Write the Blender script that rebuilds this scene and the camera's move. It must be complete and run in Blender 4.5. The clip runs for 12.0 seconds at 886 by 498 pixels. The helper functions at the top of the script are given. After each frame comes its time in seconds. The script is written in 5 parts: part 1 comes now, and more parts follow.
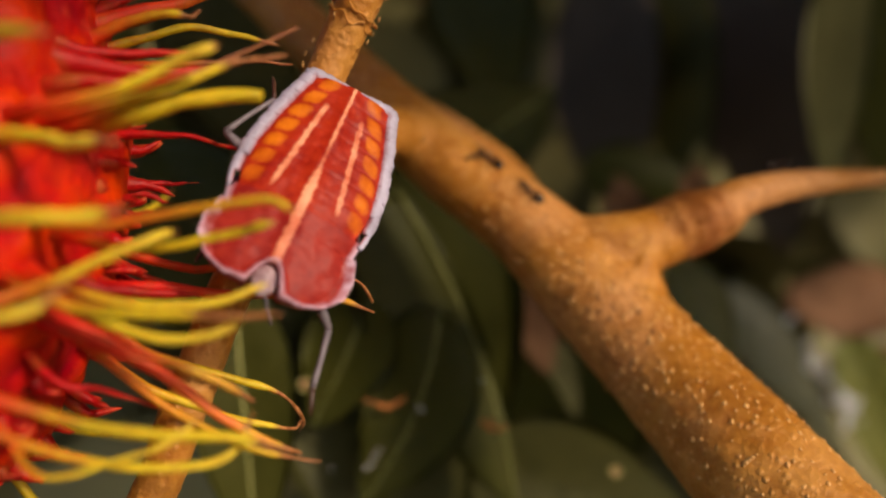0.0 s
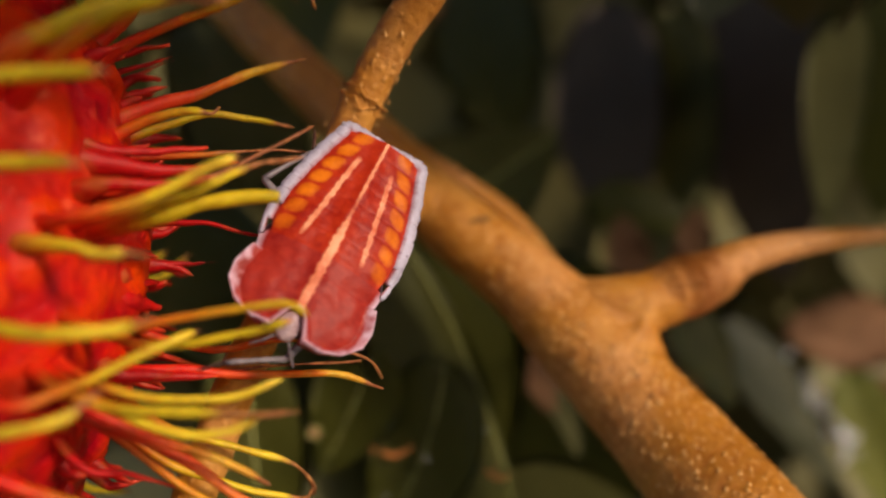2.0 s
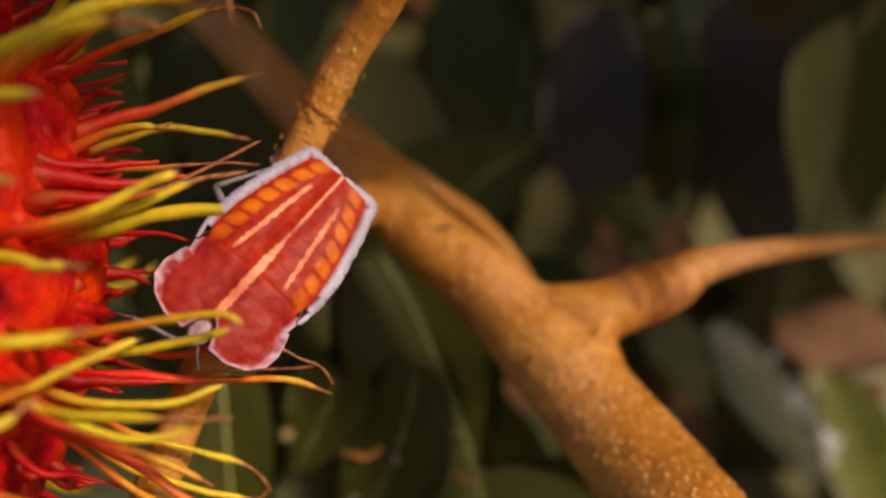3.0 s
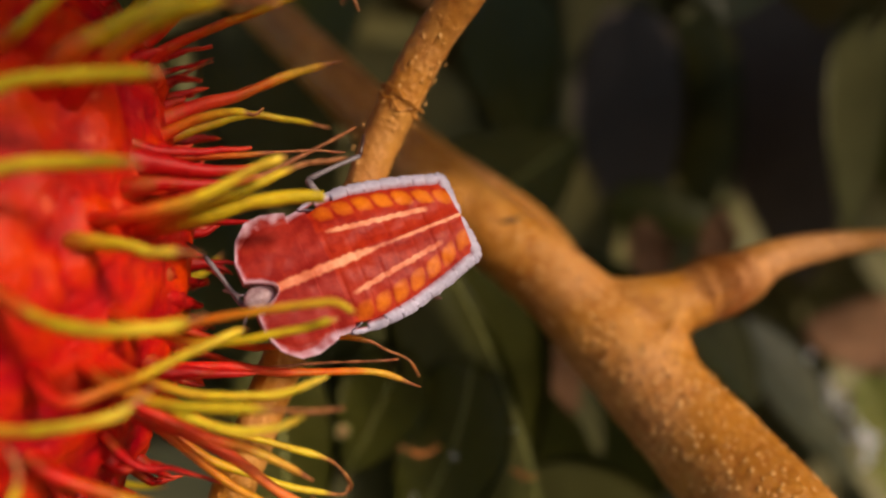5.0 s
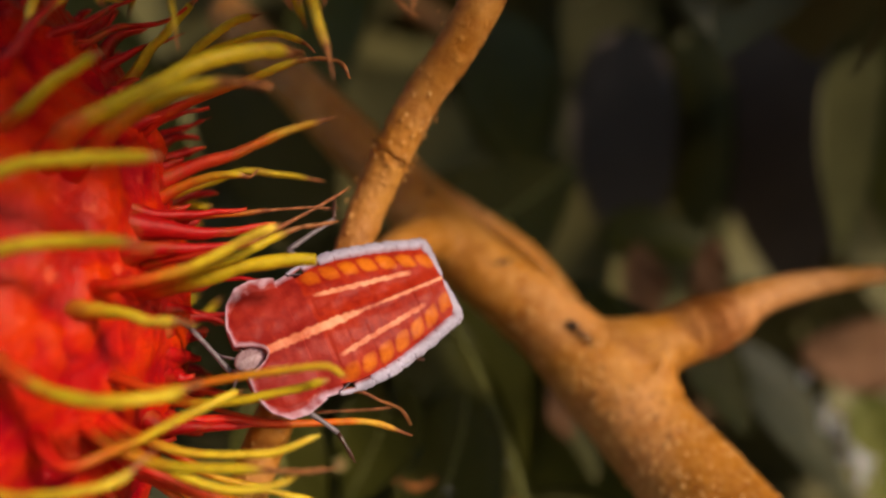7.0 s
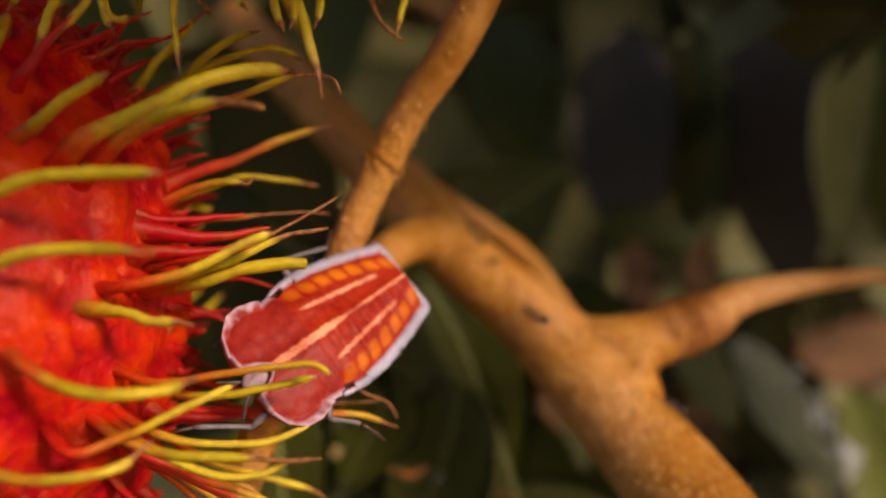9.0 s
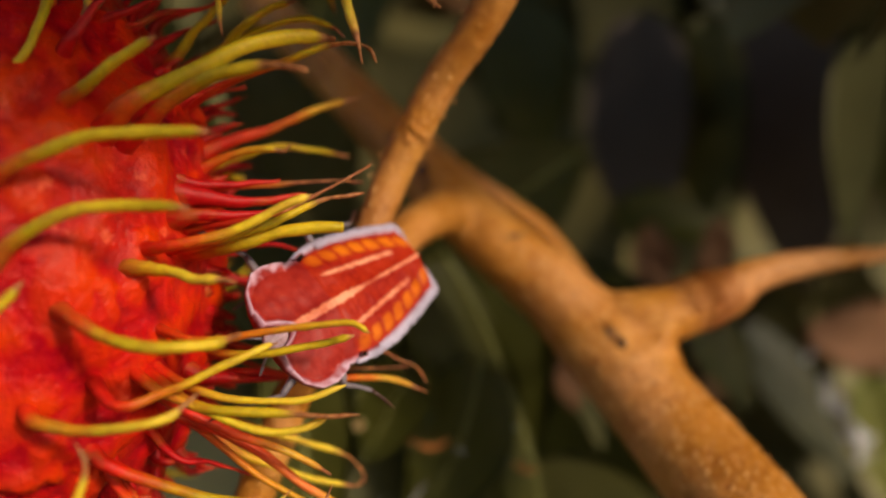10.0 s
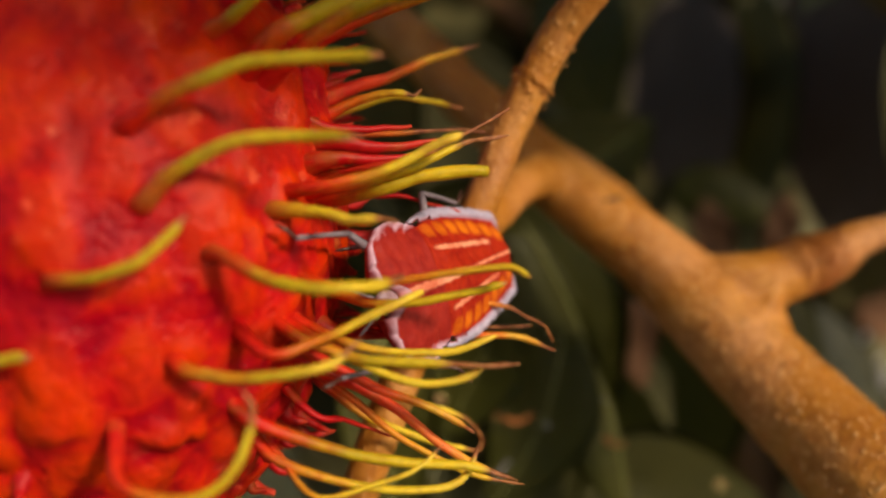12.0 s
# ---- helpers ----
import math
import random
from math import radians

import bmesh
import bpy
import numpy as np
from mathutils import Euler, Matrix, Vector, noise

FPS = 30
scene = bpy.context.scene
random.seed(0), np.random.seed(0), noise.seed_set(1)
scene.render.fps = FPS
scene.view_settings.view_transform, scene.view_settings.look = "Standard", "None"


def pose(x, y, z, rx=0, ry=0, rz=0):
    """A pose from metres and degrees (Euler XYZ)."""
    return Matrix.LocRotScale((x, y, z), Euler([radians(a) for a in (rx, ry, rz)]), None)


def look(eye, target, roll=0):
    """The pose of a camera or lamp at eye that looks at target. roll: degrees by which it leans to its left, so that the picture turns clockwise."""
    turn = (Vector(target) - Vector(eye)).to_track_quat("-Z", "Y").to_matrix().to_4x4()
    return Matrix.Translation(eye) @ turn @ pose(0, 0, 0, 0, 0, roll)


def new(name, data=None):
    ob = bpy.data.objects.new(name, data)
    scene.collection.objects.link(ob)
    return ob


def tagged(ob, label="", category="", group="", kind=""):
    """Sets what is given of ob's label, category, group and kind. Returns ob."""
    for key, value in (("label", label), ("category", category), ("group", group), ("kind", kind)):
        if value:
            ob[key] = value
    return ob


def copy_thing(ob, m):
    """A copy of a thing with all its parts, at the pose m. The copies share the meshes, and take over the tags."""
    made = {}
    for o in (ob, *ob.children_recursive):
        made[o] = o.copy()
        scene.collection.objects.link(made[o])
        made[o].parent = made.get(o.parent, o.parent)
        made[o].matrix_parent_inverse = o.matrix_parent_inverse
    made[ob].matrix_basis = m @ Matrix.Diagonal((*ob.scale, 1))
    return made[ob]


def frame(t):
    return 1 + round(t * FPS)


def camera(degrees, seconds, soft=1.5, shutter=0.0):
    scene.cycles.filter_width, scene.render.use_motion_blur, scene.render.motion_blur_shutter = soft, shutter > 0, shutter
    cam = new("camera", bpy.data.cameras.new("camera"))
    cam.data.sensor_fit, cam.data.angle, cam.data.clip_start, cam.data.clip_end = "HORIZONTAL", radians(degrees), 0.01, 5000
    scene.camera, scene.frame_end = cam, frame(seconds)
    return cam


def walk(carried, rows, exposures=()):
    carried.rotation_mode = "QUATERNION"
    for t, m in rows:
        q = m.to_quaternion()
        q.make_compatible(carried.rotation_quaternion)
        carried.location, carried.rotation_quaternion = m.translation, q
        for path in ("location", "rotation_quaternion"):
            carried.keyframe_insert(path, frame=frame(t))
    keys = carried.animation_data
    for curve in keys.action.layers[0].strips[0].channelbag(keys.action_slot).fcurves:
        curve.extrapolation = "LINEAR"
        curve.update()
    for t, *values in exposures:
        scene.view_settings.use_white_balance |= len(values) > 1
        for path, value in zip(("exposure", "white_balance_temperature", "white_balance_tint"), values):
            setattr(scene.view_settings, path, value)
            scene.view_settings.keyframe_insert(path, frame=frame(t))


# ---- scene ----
import functools

cam = camera(54.0, 12.0, soft=2.3)
EXPOSURE = 0.05
PATH = [
    (0, (0.00217, 0.00165, 1.50245), (0.00358, 1.00165, 1.50214), -0.18),
    (0.5, (0.00372, 0.00030, 1.50407), (0.00376, 1.00030, 1.50264), 0.01),
    (1, (0.00313, -0.00002, 1.50572), (0.00252, 0.99998, 1.50753), -0.11),
    (1.5, (-0.00011, -0.00087, 1.50755), (0.00108, 0.99911, 1.51245), -0.13),
    (2, (0.00199, -0.00176, 1.50919), (-0.00155, 0.99823, 1.51229), 0.03),
    (2.5, (0.00667, -0.00335, 1.50998), (-0.01076, 0.99650, 1.51120), 0.24),
    (3, (0.00802, -0.00407, 1.51016), (-0.01187, 0.99573, 1.51251), 0.22),
    (3.5, (0.00082, -0.00322, 1.50935), (-0.01122, 0.99670, 1.51275), 0.16),
    (5.5, (-0.00061, -0.00229, 1.50912), (-0.01679, 0.99758, 1.51311), 0.26),
    (6, (-0.00102, -0.00191, 1.50983), (-0.01684, 0.99794, 1.51665), 0.11),
    (6.5, (-0.00153, -0.00271, 1.51197), (-0.01574, 0.99713, 1.52289), -0.07),
    (7, (0.00081, -0.00509, 1.51338), (-0.01823, 0.99467, 1.52427), 0.01),
    (7.5, (0.00364, -0.00761, 1.51419), (-0.02121, 0.99207, 1.51954), 0.41),
    (9.5, (0.00312, -0.01069, 1.51508), (-0.03227, 0.98865, 1.50630), 0.84),
    (10, (0.00104, -0.01173, 1.51253), (-0.03697, 0.98747, 1.49996), 1.04),
    (10.5, (-0.00261, -0.01005, 1.50934), (-0.02947, 0.98958, 1.50696), 0.53),
    (11, (-0.00280, -0.00992, 1.51119), (-0.04006, 0.98929, 1.49711), 0.96),
    (11.5, (-0.00786, -0.01033, 1.51011), (-0.03836, 0.98910, 1.49556), 0.66),
    (12, (-0.01211, -0.00846, 1.50769), (-0.04006, 0.99109, 1.49613), 0.73),
]
walk(cam, [(t, look(eye, target, roll)) for t, eye, target, roll in PATH], exposures=[(0, EXPOSURE, 7400, 12), (12, EXPOSURE, 7400, 12)])
cam.data.dof.use_dof = True
cam.data.dof.focus_distance = 0.074
cam.data.dof.aperture_fstop = 11.5

# ---- daylight ----
SUN_WAY = Vector((0.66, -0.64, 0.43)).normalized()
world = bpy.data.worlds.new("sky")
scene.world = world
world.use_nodes = True
wn = world.node_tree
sky = wn.nodes.new("ShaderNodeTexSky")
sky.sky_type = "NISHITA"
sky.sun_disc = False
sky.sun_elevation = math.asin(SUN_WAY.z)
sky.sun_rotation = math.atan2(SUN_WAY.x, SUN_WAY.y)
wn.links.new(sky.outputs[0], wn.nodes["Background"].inputs[0])
wn.nodes["Background"].inputs[1].default_value = 0.15
sun = new("sun", bpy.data.lights.new("sun", "SUN"))
sun.data.energy = 3.0
sun.data.angle = radians(9)
sun.data.color = (1.0, 0.90, 0.76)
sun.matrix_world = look(SUN_WAY * 3, (0, 0, 0))

# ---- helpers of this scene: millimetres about a point 1.5 m over the ground ----
MM = 0.001
ORIGIN = Vector((0, 0, 1.5))


def at(x, y, z):
    return Vector((x, y, z)) * MM + ORIGIN


def part(name, bm, material, parent, label="", smooth=True):
    me = bpy.data.meshes.new(name)
    bm.to_mesh(me)
    bm.free()
    me.materials.append(material)
    if smooth:
        me.shade_smooth()
    ob = new(name, me)
    ob.parent = parent
    return tagged(ob, label)


def spline(pts, n):
    """n + 1 points of a Catmull-Rom curve through pts (tuples of equal length)."""
    P = [np.array(p, float) for p in pts]
    P = [2 * P[0] - P[1], *P, 2 * P[-1] - P[-2]]
    out, segs = [], len(P) - 3
    for i in range(n + 1):
        u = i / n * segs
        k = min(int(u), segs - 1)
        u -= k
        a, b, c, d = P[k : k + 4]
        out.append(0.5 * (2 * b + (c - a) * u + (2 * a - 5 * b + 4 * c - d) * u * u + (3 * b - a - 3 * c + d) * u**3))
    return out


def tube(bm, pts, radii, sides=8, squash=1.0, rough=0.0, grain=1.0, cap=True):
    """A round limb along pts in mm, local, with its radii; vertices carry how far along they are."""
    layer = bm.verts.layers.float.get("along") or bm.verts.layers.float.new("along")
    pts = [Vector(p) for p in pts]
    n, rings, side = len(pts), [], None
    for i, p in enumerate(pts):
        d = (pts[min(i + 1, n - 1)] - pts[max(i - 1, 0)]).normalized()
        if side is None:
            side = d.cross(Vector((0.31, 0.2, 0.93)) if abs(d.z) < 0.8 else Vector((1, 0, 0)))
        side = (side - d * side.dot(d)).normalized()
        other = d.cross(side)
        ring = []
        for k in range(sides):
            a = 2 * math.pi * k / sides
            w = side * math.cos(a) + other * math.sin(a) * squash
            q = p + w * radii[i]
            if rough:
                q += w * rough * (noise.noise(q * grain) + 0.5 * noise.noise(q * grain * 2.7))
            v = bm.verts.new(q * MM)
            v[layer] = i / (n - 1)
            ring.append(v)
        rings.append(ring)
    for a, b in zip(rings, rings[1:]):
        for k in range(sides):
            bm.faces.new((a[k], a[(k + 1) % sides], b[(k + 1) % sides], b[k]))
    if cap:
        bm.faces.new(reversed(rings[0]))
        bm.faces.new(rings[-1])
    return bm


def thing(name, where, label, category, group="", kind=""):
    ob = new(name)
    ob.empty_display_size = 0.005
    ob.matrix_basis = Matrix.Translation(where)
    return tagged(ob, label, category, group, kind)


def ball(bm, centre, size, rings=8, sides=12, m=None):
    """An egg of half-sizes size (mm) round centre (mm)."""
    rows = []
    top = bm.verts.new((m or Matrix()) @ Vector((0, 0, size[2])) * MM + Vector(centre) * MM)
    for i in range(1, rings):
        a = math.pi * i / rings
        rows.append([bm.verts.new(((m or Matrix()) @ Vector((size[0] * math.sin(a) * math.cos(b), size[1] * math.sin(a) * math.sin(b), size[2] * math.cos(a))) + Vector(centre)) * MM)
                     for b in (2 * math.pi * k / sides for k in range(sides))])
    end = bm.verts.new(((m or Matrix()) @ Vector((0, 0, -size[2])) + Vector(centre)) * MM)
    for k in range(sides):
        j = (k + 1) % sides
        bm.faces.new((top, rows[0][k], rows[0][j]))
        bm.faces.new((end, rows[-1][j], rows[-1][k]))
        for a, b in zip(rows, rows[1:]):
            bm.faces.new((a[k], b[k], b[j], a[j]))
    return bm


# ---- materials ----
def material(name, rough=0.5, spec=0.5):
    m = bpy.data.materials.new(name)
    m.use_nodes = True
    b = m.node_tree.nodes["Principled BSDF"]
    b.inputs["Roughness"].default_value = rough
    b.inputs["Specular IOR Level"].default_value = spec
    return m, m.node_tree, b


def node(tree, kind, **values):
    n = tree.nodes.new(kind)
    for key, value in values.items():
        n.inputs[key.replace("_", " ")].default_value = value
    return n


def ramp(tree, source, stops):
    r = tree.nodes.new("ShaderNodeValToRGB")
    els = r.color_ramp.elements
    while len(els) < len(stops):
        els.new(0.5)
    for e, (p, c) in zip(els, stops):
        e.position, e.color = p, (*c, 1) if len(c) == 3 else (c[0],) * 3 + (1,)
    tree.links.new(source, r.inputs[0])
    return r.outputs[0]


def grain(tree, scale, detail=4.0, rough=0.6, stretch=None):
    tc = tree.nodes.new("ShaderNodeTexCoord")
    out = tc.outputs["Object"]
    if stretch:
        mp = tree.nodes.new("ShaderNodeMapping")
        mp.inputs["Scale"].default_value = stretch
        tree.links.new(out, mp.inputs[0])
        out = mp.outputs[0]
    n = node(tree, "ShaderNodeTexNoise", Scale=scale, Detail=detail, Roughness=rough)
    tree.links.new(out, n.inputs["Vector"])
    return n.outputs["Fac"]


def mixed(tree, fac, a, b, blend="MIX"):
    x = tree.nodes.new("ShaderNodeMix")
    x.data_type, x.blend_type = "RGBA", blend
    for value, slot in ((fac, 0), (a, 6), (b, 7)):
        if isinstance(value, bpy.types.NodeSocket):
            tree.links.new(value, x.inputs[slot])
        else:
            x.inputs[slot].default_value = value if slot == 0 else (*value, 1)
    return x.outputs[2]


def bump(tree, bsdf, height, strength, distance, before=None):
    b = node(tree, "ShaderNodeBump", Strength=strength, Distance=distance)
    tree.links.new(height, b.inputs["Height"])
    if before:
        tree.links.new(before, b.inputs["Normal"])
    tree.links.new(b.outputs[0], bsdf.inputs["Normal"])
    return b.outputs[0]


def mottled(name, dark, light, scale, rough=0.5, spec=0.5, relief=0.3, depth=0.0001, fine=3.0):
    m, t, b = material(name, rough, spec)
    big = grain(t, scale)
    small = grain(t, scale * fine * 2, 6)
    col = mixed(t, 0.5, ramp(t, big, [(0.3, dark), (0.7, light)]), ramp(t, small, [(0.3, dark), (0.7, light)]))
    t.links.new(col, b.inputs["Base Color"])
    bump(t, b, small, relief, depth)
    return m


def bark_material(name, rose):
    """Orange-brown bark with pits and pale warts, their highlights put into the colour; rose is how much of it is rosy.
    """
    m, t, b = material(name, 0.38, 0.28)
    big = grain(t, 90, 4)
    fine = grain(t, 900, 6, 0.65)
    col = ramp(t, big, [(0.36, (0.32, 0.098, 0.009)), (0.5, (0.43, 0.148, 0.015)), (0.62, (0.60, 0.255, 0.058))])
    col = mixed(t, 0.28, col, ramp(t, fine, [(0.38, (0.25, 0.078, 0.009)), (0.62, (0.62, 0.29, 0.055))]))
    tc = t.nodes.new("ShaderNodeTexCoord")
    cells = node(t, "ShaderNodeTexVoronoi", Scale=980.0)
    t.links.new(tc.outputs["Object"], cells.inputs["Vector"])
    spots = ramp(t, cells.outputs["Distance"], [(0.0, (1.0,)), (0.16, (0.6,)), (0.36, (0.0,))])
    which = ramp(t, grain(t, 300, 2), [(0.36, (0.1,)), (0.60, (0.8,))])
    spots = mixed(t, 1.0, spots, which, "MULTIPLY")
    # wart tops coloured paler, as highlights would make them
    col = mixed(t, spots, col, (0.74, 0.37, 0.11))
    pits = node(t, "ShaderNodeTexVoronoi", Scale=480.0)
    t.links.new(tc.outputs["Object"], pits.inputs["Vector"])
    dark = mixed(t, 1.0, ramp(t, pits.outputs["Distance"], [(0.02, (0.30,)), (0.10, (0.0,))]), ramp(t, grain(t, 200, 2), [(0.55, (0.0,)), (0.62, (1.0,))]), "MULTIPLY")
    col = mixed(t, dark, col, (0.20, 0.070, 0.012))
    rosy = ramp(t, grain(t, 55, 3), [(0.55 - 0.2 * rose, (0.0,)), (0.71 - 0.2 * rose, (0.45 + 0.4 * rose,))])
    col = mixed(t, rosy, col, ramp(t, fine, [(0.35, (0.46, 0.185, 0.060)), (0.65, (0.76, 0.36, 0.15))]))
    t.links.new(col, b.inputs["Base Color"])
    first = bump(t, b, fine, 0.8, 0.0004)
    bump(t, b, spots, 0.85, 0.0003, first)
    return m


def shell_material():
    m, t, b = material("red_shell", 0.30, 0.12)
    big = grain(t, 70, 3)
    mid = grain(t, 240, 4, 0.6)
    fine = grain(t, 1000, 5, 0.65)
    col = ramp(t, big, [(0.38, (0.34, 0.0, 0.008)), (0.50, (0.54, 0.012, 0.004)), (0.62, (0.66, 0.046, 0.003))])
    col = mixed(t, 0.55, col, ramp(t, mid, [(0.38, (0.24, 0.0, 0.014)), (0.50, (0.52, 0.004, 0.010)), (0.62, (0.70, 0.050, 0.003))]))
    col = mixed(t, 0.25, col, ramp(t, fine, [(0.40, (0.24, 0.0, 0.010)), (0.62, (0.80, 0.030, 0.006))]))
    # crimson in the creases, orange-red on the knobs, broken up by noise
    knob = t.nodes.new("ShaderNodeAttribute")
    knob.attribute_name = "along"
    wave = node(t, "ShaderNodeMapRange")
    t.links.new(mid, wave.inputs["Value"])
    wave.inputs["To Min"].default_value, wave.inputs["To Max"].default_value = -0.6, 0.6
    knob_wave = t.nodes.new("ShaderNodeMath")
    t.links.new(knob.outputs["Fac"], knob_wave.inputs[0])
    t.links.new(wave.outputs[0], knob_wave.inputs[1])
    col = mixed(t, 0.40, col, ramp(t, knob_wave.outputs[0], [(0.05, (0.26, 0.0, 0.010)), (0.32, (0.50, 0.004, 0.008)), (0.70, (0.66, 0.044, 0.003))]))
    # pale rosy patches scattered by noise
    rosy_patch = mixed(t, 1.0, ramp(t, grain(t, 420, 3), [(0.60, (0.0,)), (0.70, (0.8,))]), ramp(t, grain(t, 90, 2), [(0.48, (0.0,)), (0.60, (1.0,))]), "MULTIPLY")
    col = mixed(t, rosy_patch, col, (0.80, 0.13, 0.06))
    t.links.new(col, b.inputs["Base Color"])
    first = bump(t, b, mid, 0.7, 0.0012)
    bump(t, b, fine, 0.5, 0.0004, first)
    b.inputs["Subsurface Weight"].default_value = 0.12
    b.inputs["Subsurface Radius"].default_value = (1.0, 0.2, 0.1)
    b.inputs["Subsurface Scale"].default_value = 0.001
    return m


def spine_material(name, stops):
    m, t, b = material(name, 0.50, 0.26)
    along = t.nodes.new("ShaderNodeAttribute")
    along.attribute_name = "along"
    dry = t.nodes.new("ShaderNodeAttribute")
    dry.attribute_name = "dry"
    info = t.nodes.new("ShaderNodeObjectInfo")
    shift = node(t, "ShaderNodeMapRange")
    t.links.new(info.outputs["Random"], shift.inputs["Value"])
    shift.inputs["To Min"].default_value, shift.inputs["To Max"].default_value = -0.07, 0.07
    wave = node(t, "ShaderNodeMapRange")
    t.links.new(grain(t, 420, 3), wave.inputs["Value"])
    wave.inputs["To Min"].default_value, wave.inputs["To Max"].default_value = -0.14, 0.14
    add = t.nodes.new("ShaderNodeMath")
    t.links.new(along.outputs["Fac"], add.inputs[0])
    t.links.new(shift.outputs[0], add.inputs[1])
    more = t.nodes.new("ShaderNodeMath")
    t.links.new(add.outputs[0], more.inputs[0])
    t.links.new(wave.outputs[0], more.inputs[1])
    col = ramp(t, more.outputs[0], stops)
    fine = grain(t, 1500, 4)
    col = mixed(t, 0.4, col, ramp(t, fine, [(0.3, (0.08, 0.02, 0.01)), (0.7, (0.9, 0.6, 0.15))]), "SOFT_LIGHT")
    patchy = ramp(t, grain(t, 320, 3), [(0.52, (0.0,)), (0.68, (0.45,))])
    col = mixed(t, patchy, col, (0.30, 0.13, 0.02))
    # the withered end
    brown = ramp(t, fine, [(0.35, (0.16, 0.040, 0.020)), (0.65, (0.42, 0.150, 0.070))])
    col = mixed(t, ramp(t, dry.outputs["Fac"], [(0.1, (0.0,)), (0.7, (0.92,))]), col, brown)
    t.links.new(col, b.inputs["Base Color"])
    bump(t, b, grain(t, 700, 4, 0.6), 0.5, 0.0003)
    b.inputs["Subsurface Weight"].default_value = 0.25
    b.inputs["Subsurface Radius"].default_value = (1.0, 0.5, 0.1)
    b.inputs["Subsurface Scale"].default_value = 0.0008
    return m


def leaf_material(name, dark, light, vein, rough=0.4):
    m, t, b = material(name, rough + 0.08, 0.32)
    uv = t.nodes.new("ShaderNodeUVMap")
    sep = t.nodes.new("ShaderNodeSeparateXYZ")
    t.links.new(uv.outputs[0], sep.inputs[0])
    far = t.nodes.new("ShaderNodeMath")
    far.operation = "ABSOLUTE"
    off = t.nodes.new("ShaderNodeMath")
    off.operation, off.inputs[1].default_value = "SUBTRACT", 0.5
    t.links.new(sep.outputs[0], off.inputs[0])
    t.links.new(off.outputs[0], far.inputs[0])
    slant = t.nodes.new("ShaderNodeMath")
    slant.operation, slant.inputs[1].default_value = "MULTIPLY_ADD", -0.45
    t.links.new(far.outputs[0], slant.inputs[0])
    t.links.new(sep.outputs[1], slant.inputs[2])
    saw = t.nodes.new("ShaderNodeMath")
    saw.operation, saw.inputs[1].default_value = "PINGPONG", 0.035
    t.links.new(slant.outputs[0], saw.inputs[0])
    veins = ramp(t, saw.outputs[0], [(0.0, (1.0,)), (0.004, (0.0,))])
    big = grain(t, 60, 4)
    fine = grain(t, 500, 5)
    col = ramp(t, big, [(0.3, dark), (0.7, light)])
    col = mixed(t, 0.3, col, ramp(t, fine, [(0.3, dark), (0.75, light)]))
    col = mixed(t, 0.16, col, mixed(t, veins, col, vein))
    t.links.new(col, b.inputs["Base Color"])
    bump(t, b, veins, 0.25, 0.0002, bump(t, b, fine, 0.25, 0.0002))
    return m


BARK = bark_material("warm_bark", 0.25)
YOUNG_BARK = bark_material("rosy_bark", 0.9)
PIT = mottled("bark_pit", (0.07, 0.022, 0.008), (0.16, 0.055, 0.018), 600, 0.7)
WART = mottled("pale_wart", (0.58, 0.25, 0.055), (0.82, 0.46, 0.17), 700, 0.42, relief=0.4)
OLD_BARK = mottled("old_bark", (0.09, 0.035, 0.010), (0.17, 0.075, 0.022), 120, 0.7, relief=0.6, depth=0.0004)
SHELL = shell_material()
RED, ROSE, ORANGE = (0.46, 0.004, 0.008), (0.60, 0.018, 0.012), (0.62, 0.13, 0.012)
OLIVE, GOLD, TAN = (0.42, 0.325, 0.016), (0.64, 0.48, 0.034), (0.46, 0.19, 0.035)
SPINE_OLIVE = spine_material("olive_spine", [(0.0, RED), (0.18, (0.56, 0.018, 0.006)), (0.32, (0.46, 0.11, 0.012)), (0.44, OLIVE), (0.74, GOLD), (0.98, OLIVE)])
SPINE_GOLD = spine_material("golden_spine", [(0.0, RED), (0.20, (0.58, 0.030, 0.008)), (0.34, (0.50, 0.18, 0.016)), (0.50, GOLD), (0.80, (0.70, 0.52, 0.06)), (0.98, (0.74, 0.52, 0.09))])
SPINE_AMBER = spine_material("amber_spine", [(0.0, RED), (0.22, (0.58, 0.06, 0.010)), (0.45, (0.62, 0.20, 0.020)), (0.70, (0.60, 0.36, 0.030)), (0.95, GOLD)])
SPINE_TAN = spine_material("tan_spine", [(0.0, RED), (0.25, (0.46, 0.03, 0.010)), (0.48, (0.50, 0.15, 0.020)), (0.75, (0.52, 0.28, 0.04)), (1.0, (0.36, 0.14, 0.03))])
SPINE_ROSY = spine_material("rosy_spine", [(0.0, RED), (0.30, ROSE), (0.52, (0.70, 0.075, 0.025)), (0.66, ORANGE), (0.80, (0.66, 0.40, 0.05)), (1.0, TAN)])
SPINE_RED = spine_material("red_spine", [(0.0, RED), (0.38, ROSE), (0.62, (0.72, 0.09, 0.035)), (0.85, (0.66, 0.22, 0.06)), (1.0, GOLD)])
SPINE_PINK = spine_material("pink_spine", [(0.0, RED), (0.45, (0.40, 0.004, 0.008)), (0.80, (0.46, 0.008, 0.010)), (1.0, (0.60, 0.06, 0.030))])
GREEN = leaf_material("dark_green_leaf", (0.058, 0.060, 0.008), (0.108, 0.104, 0.016), (0.16, 0.16, 0.04), 0.38)
MOSS = leaf_material("olive_leaf", (0.056, 0.054, 0.011), (0.108, 0.100, 0.024), (0.18, 0.17, 0.05), 0.45)
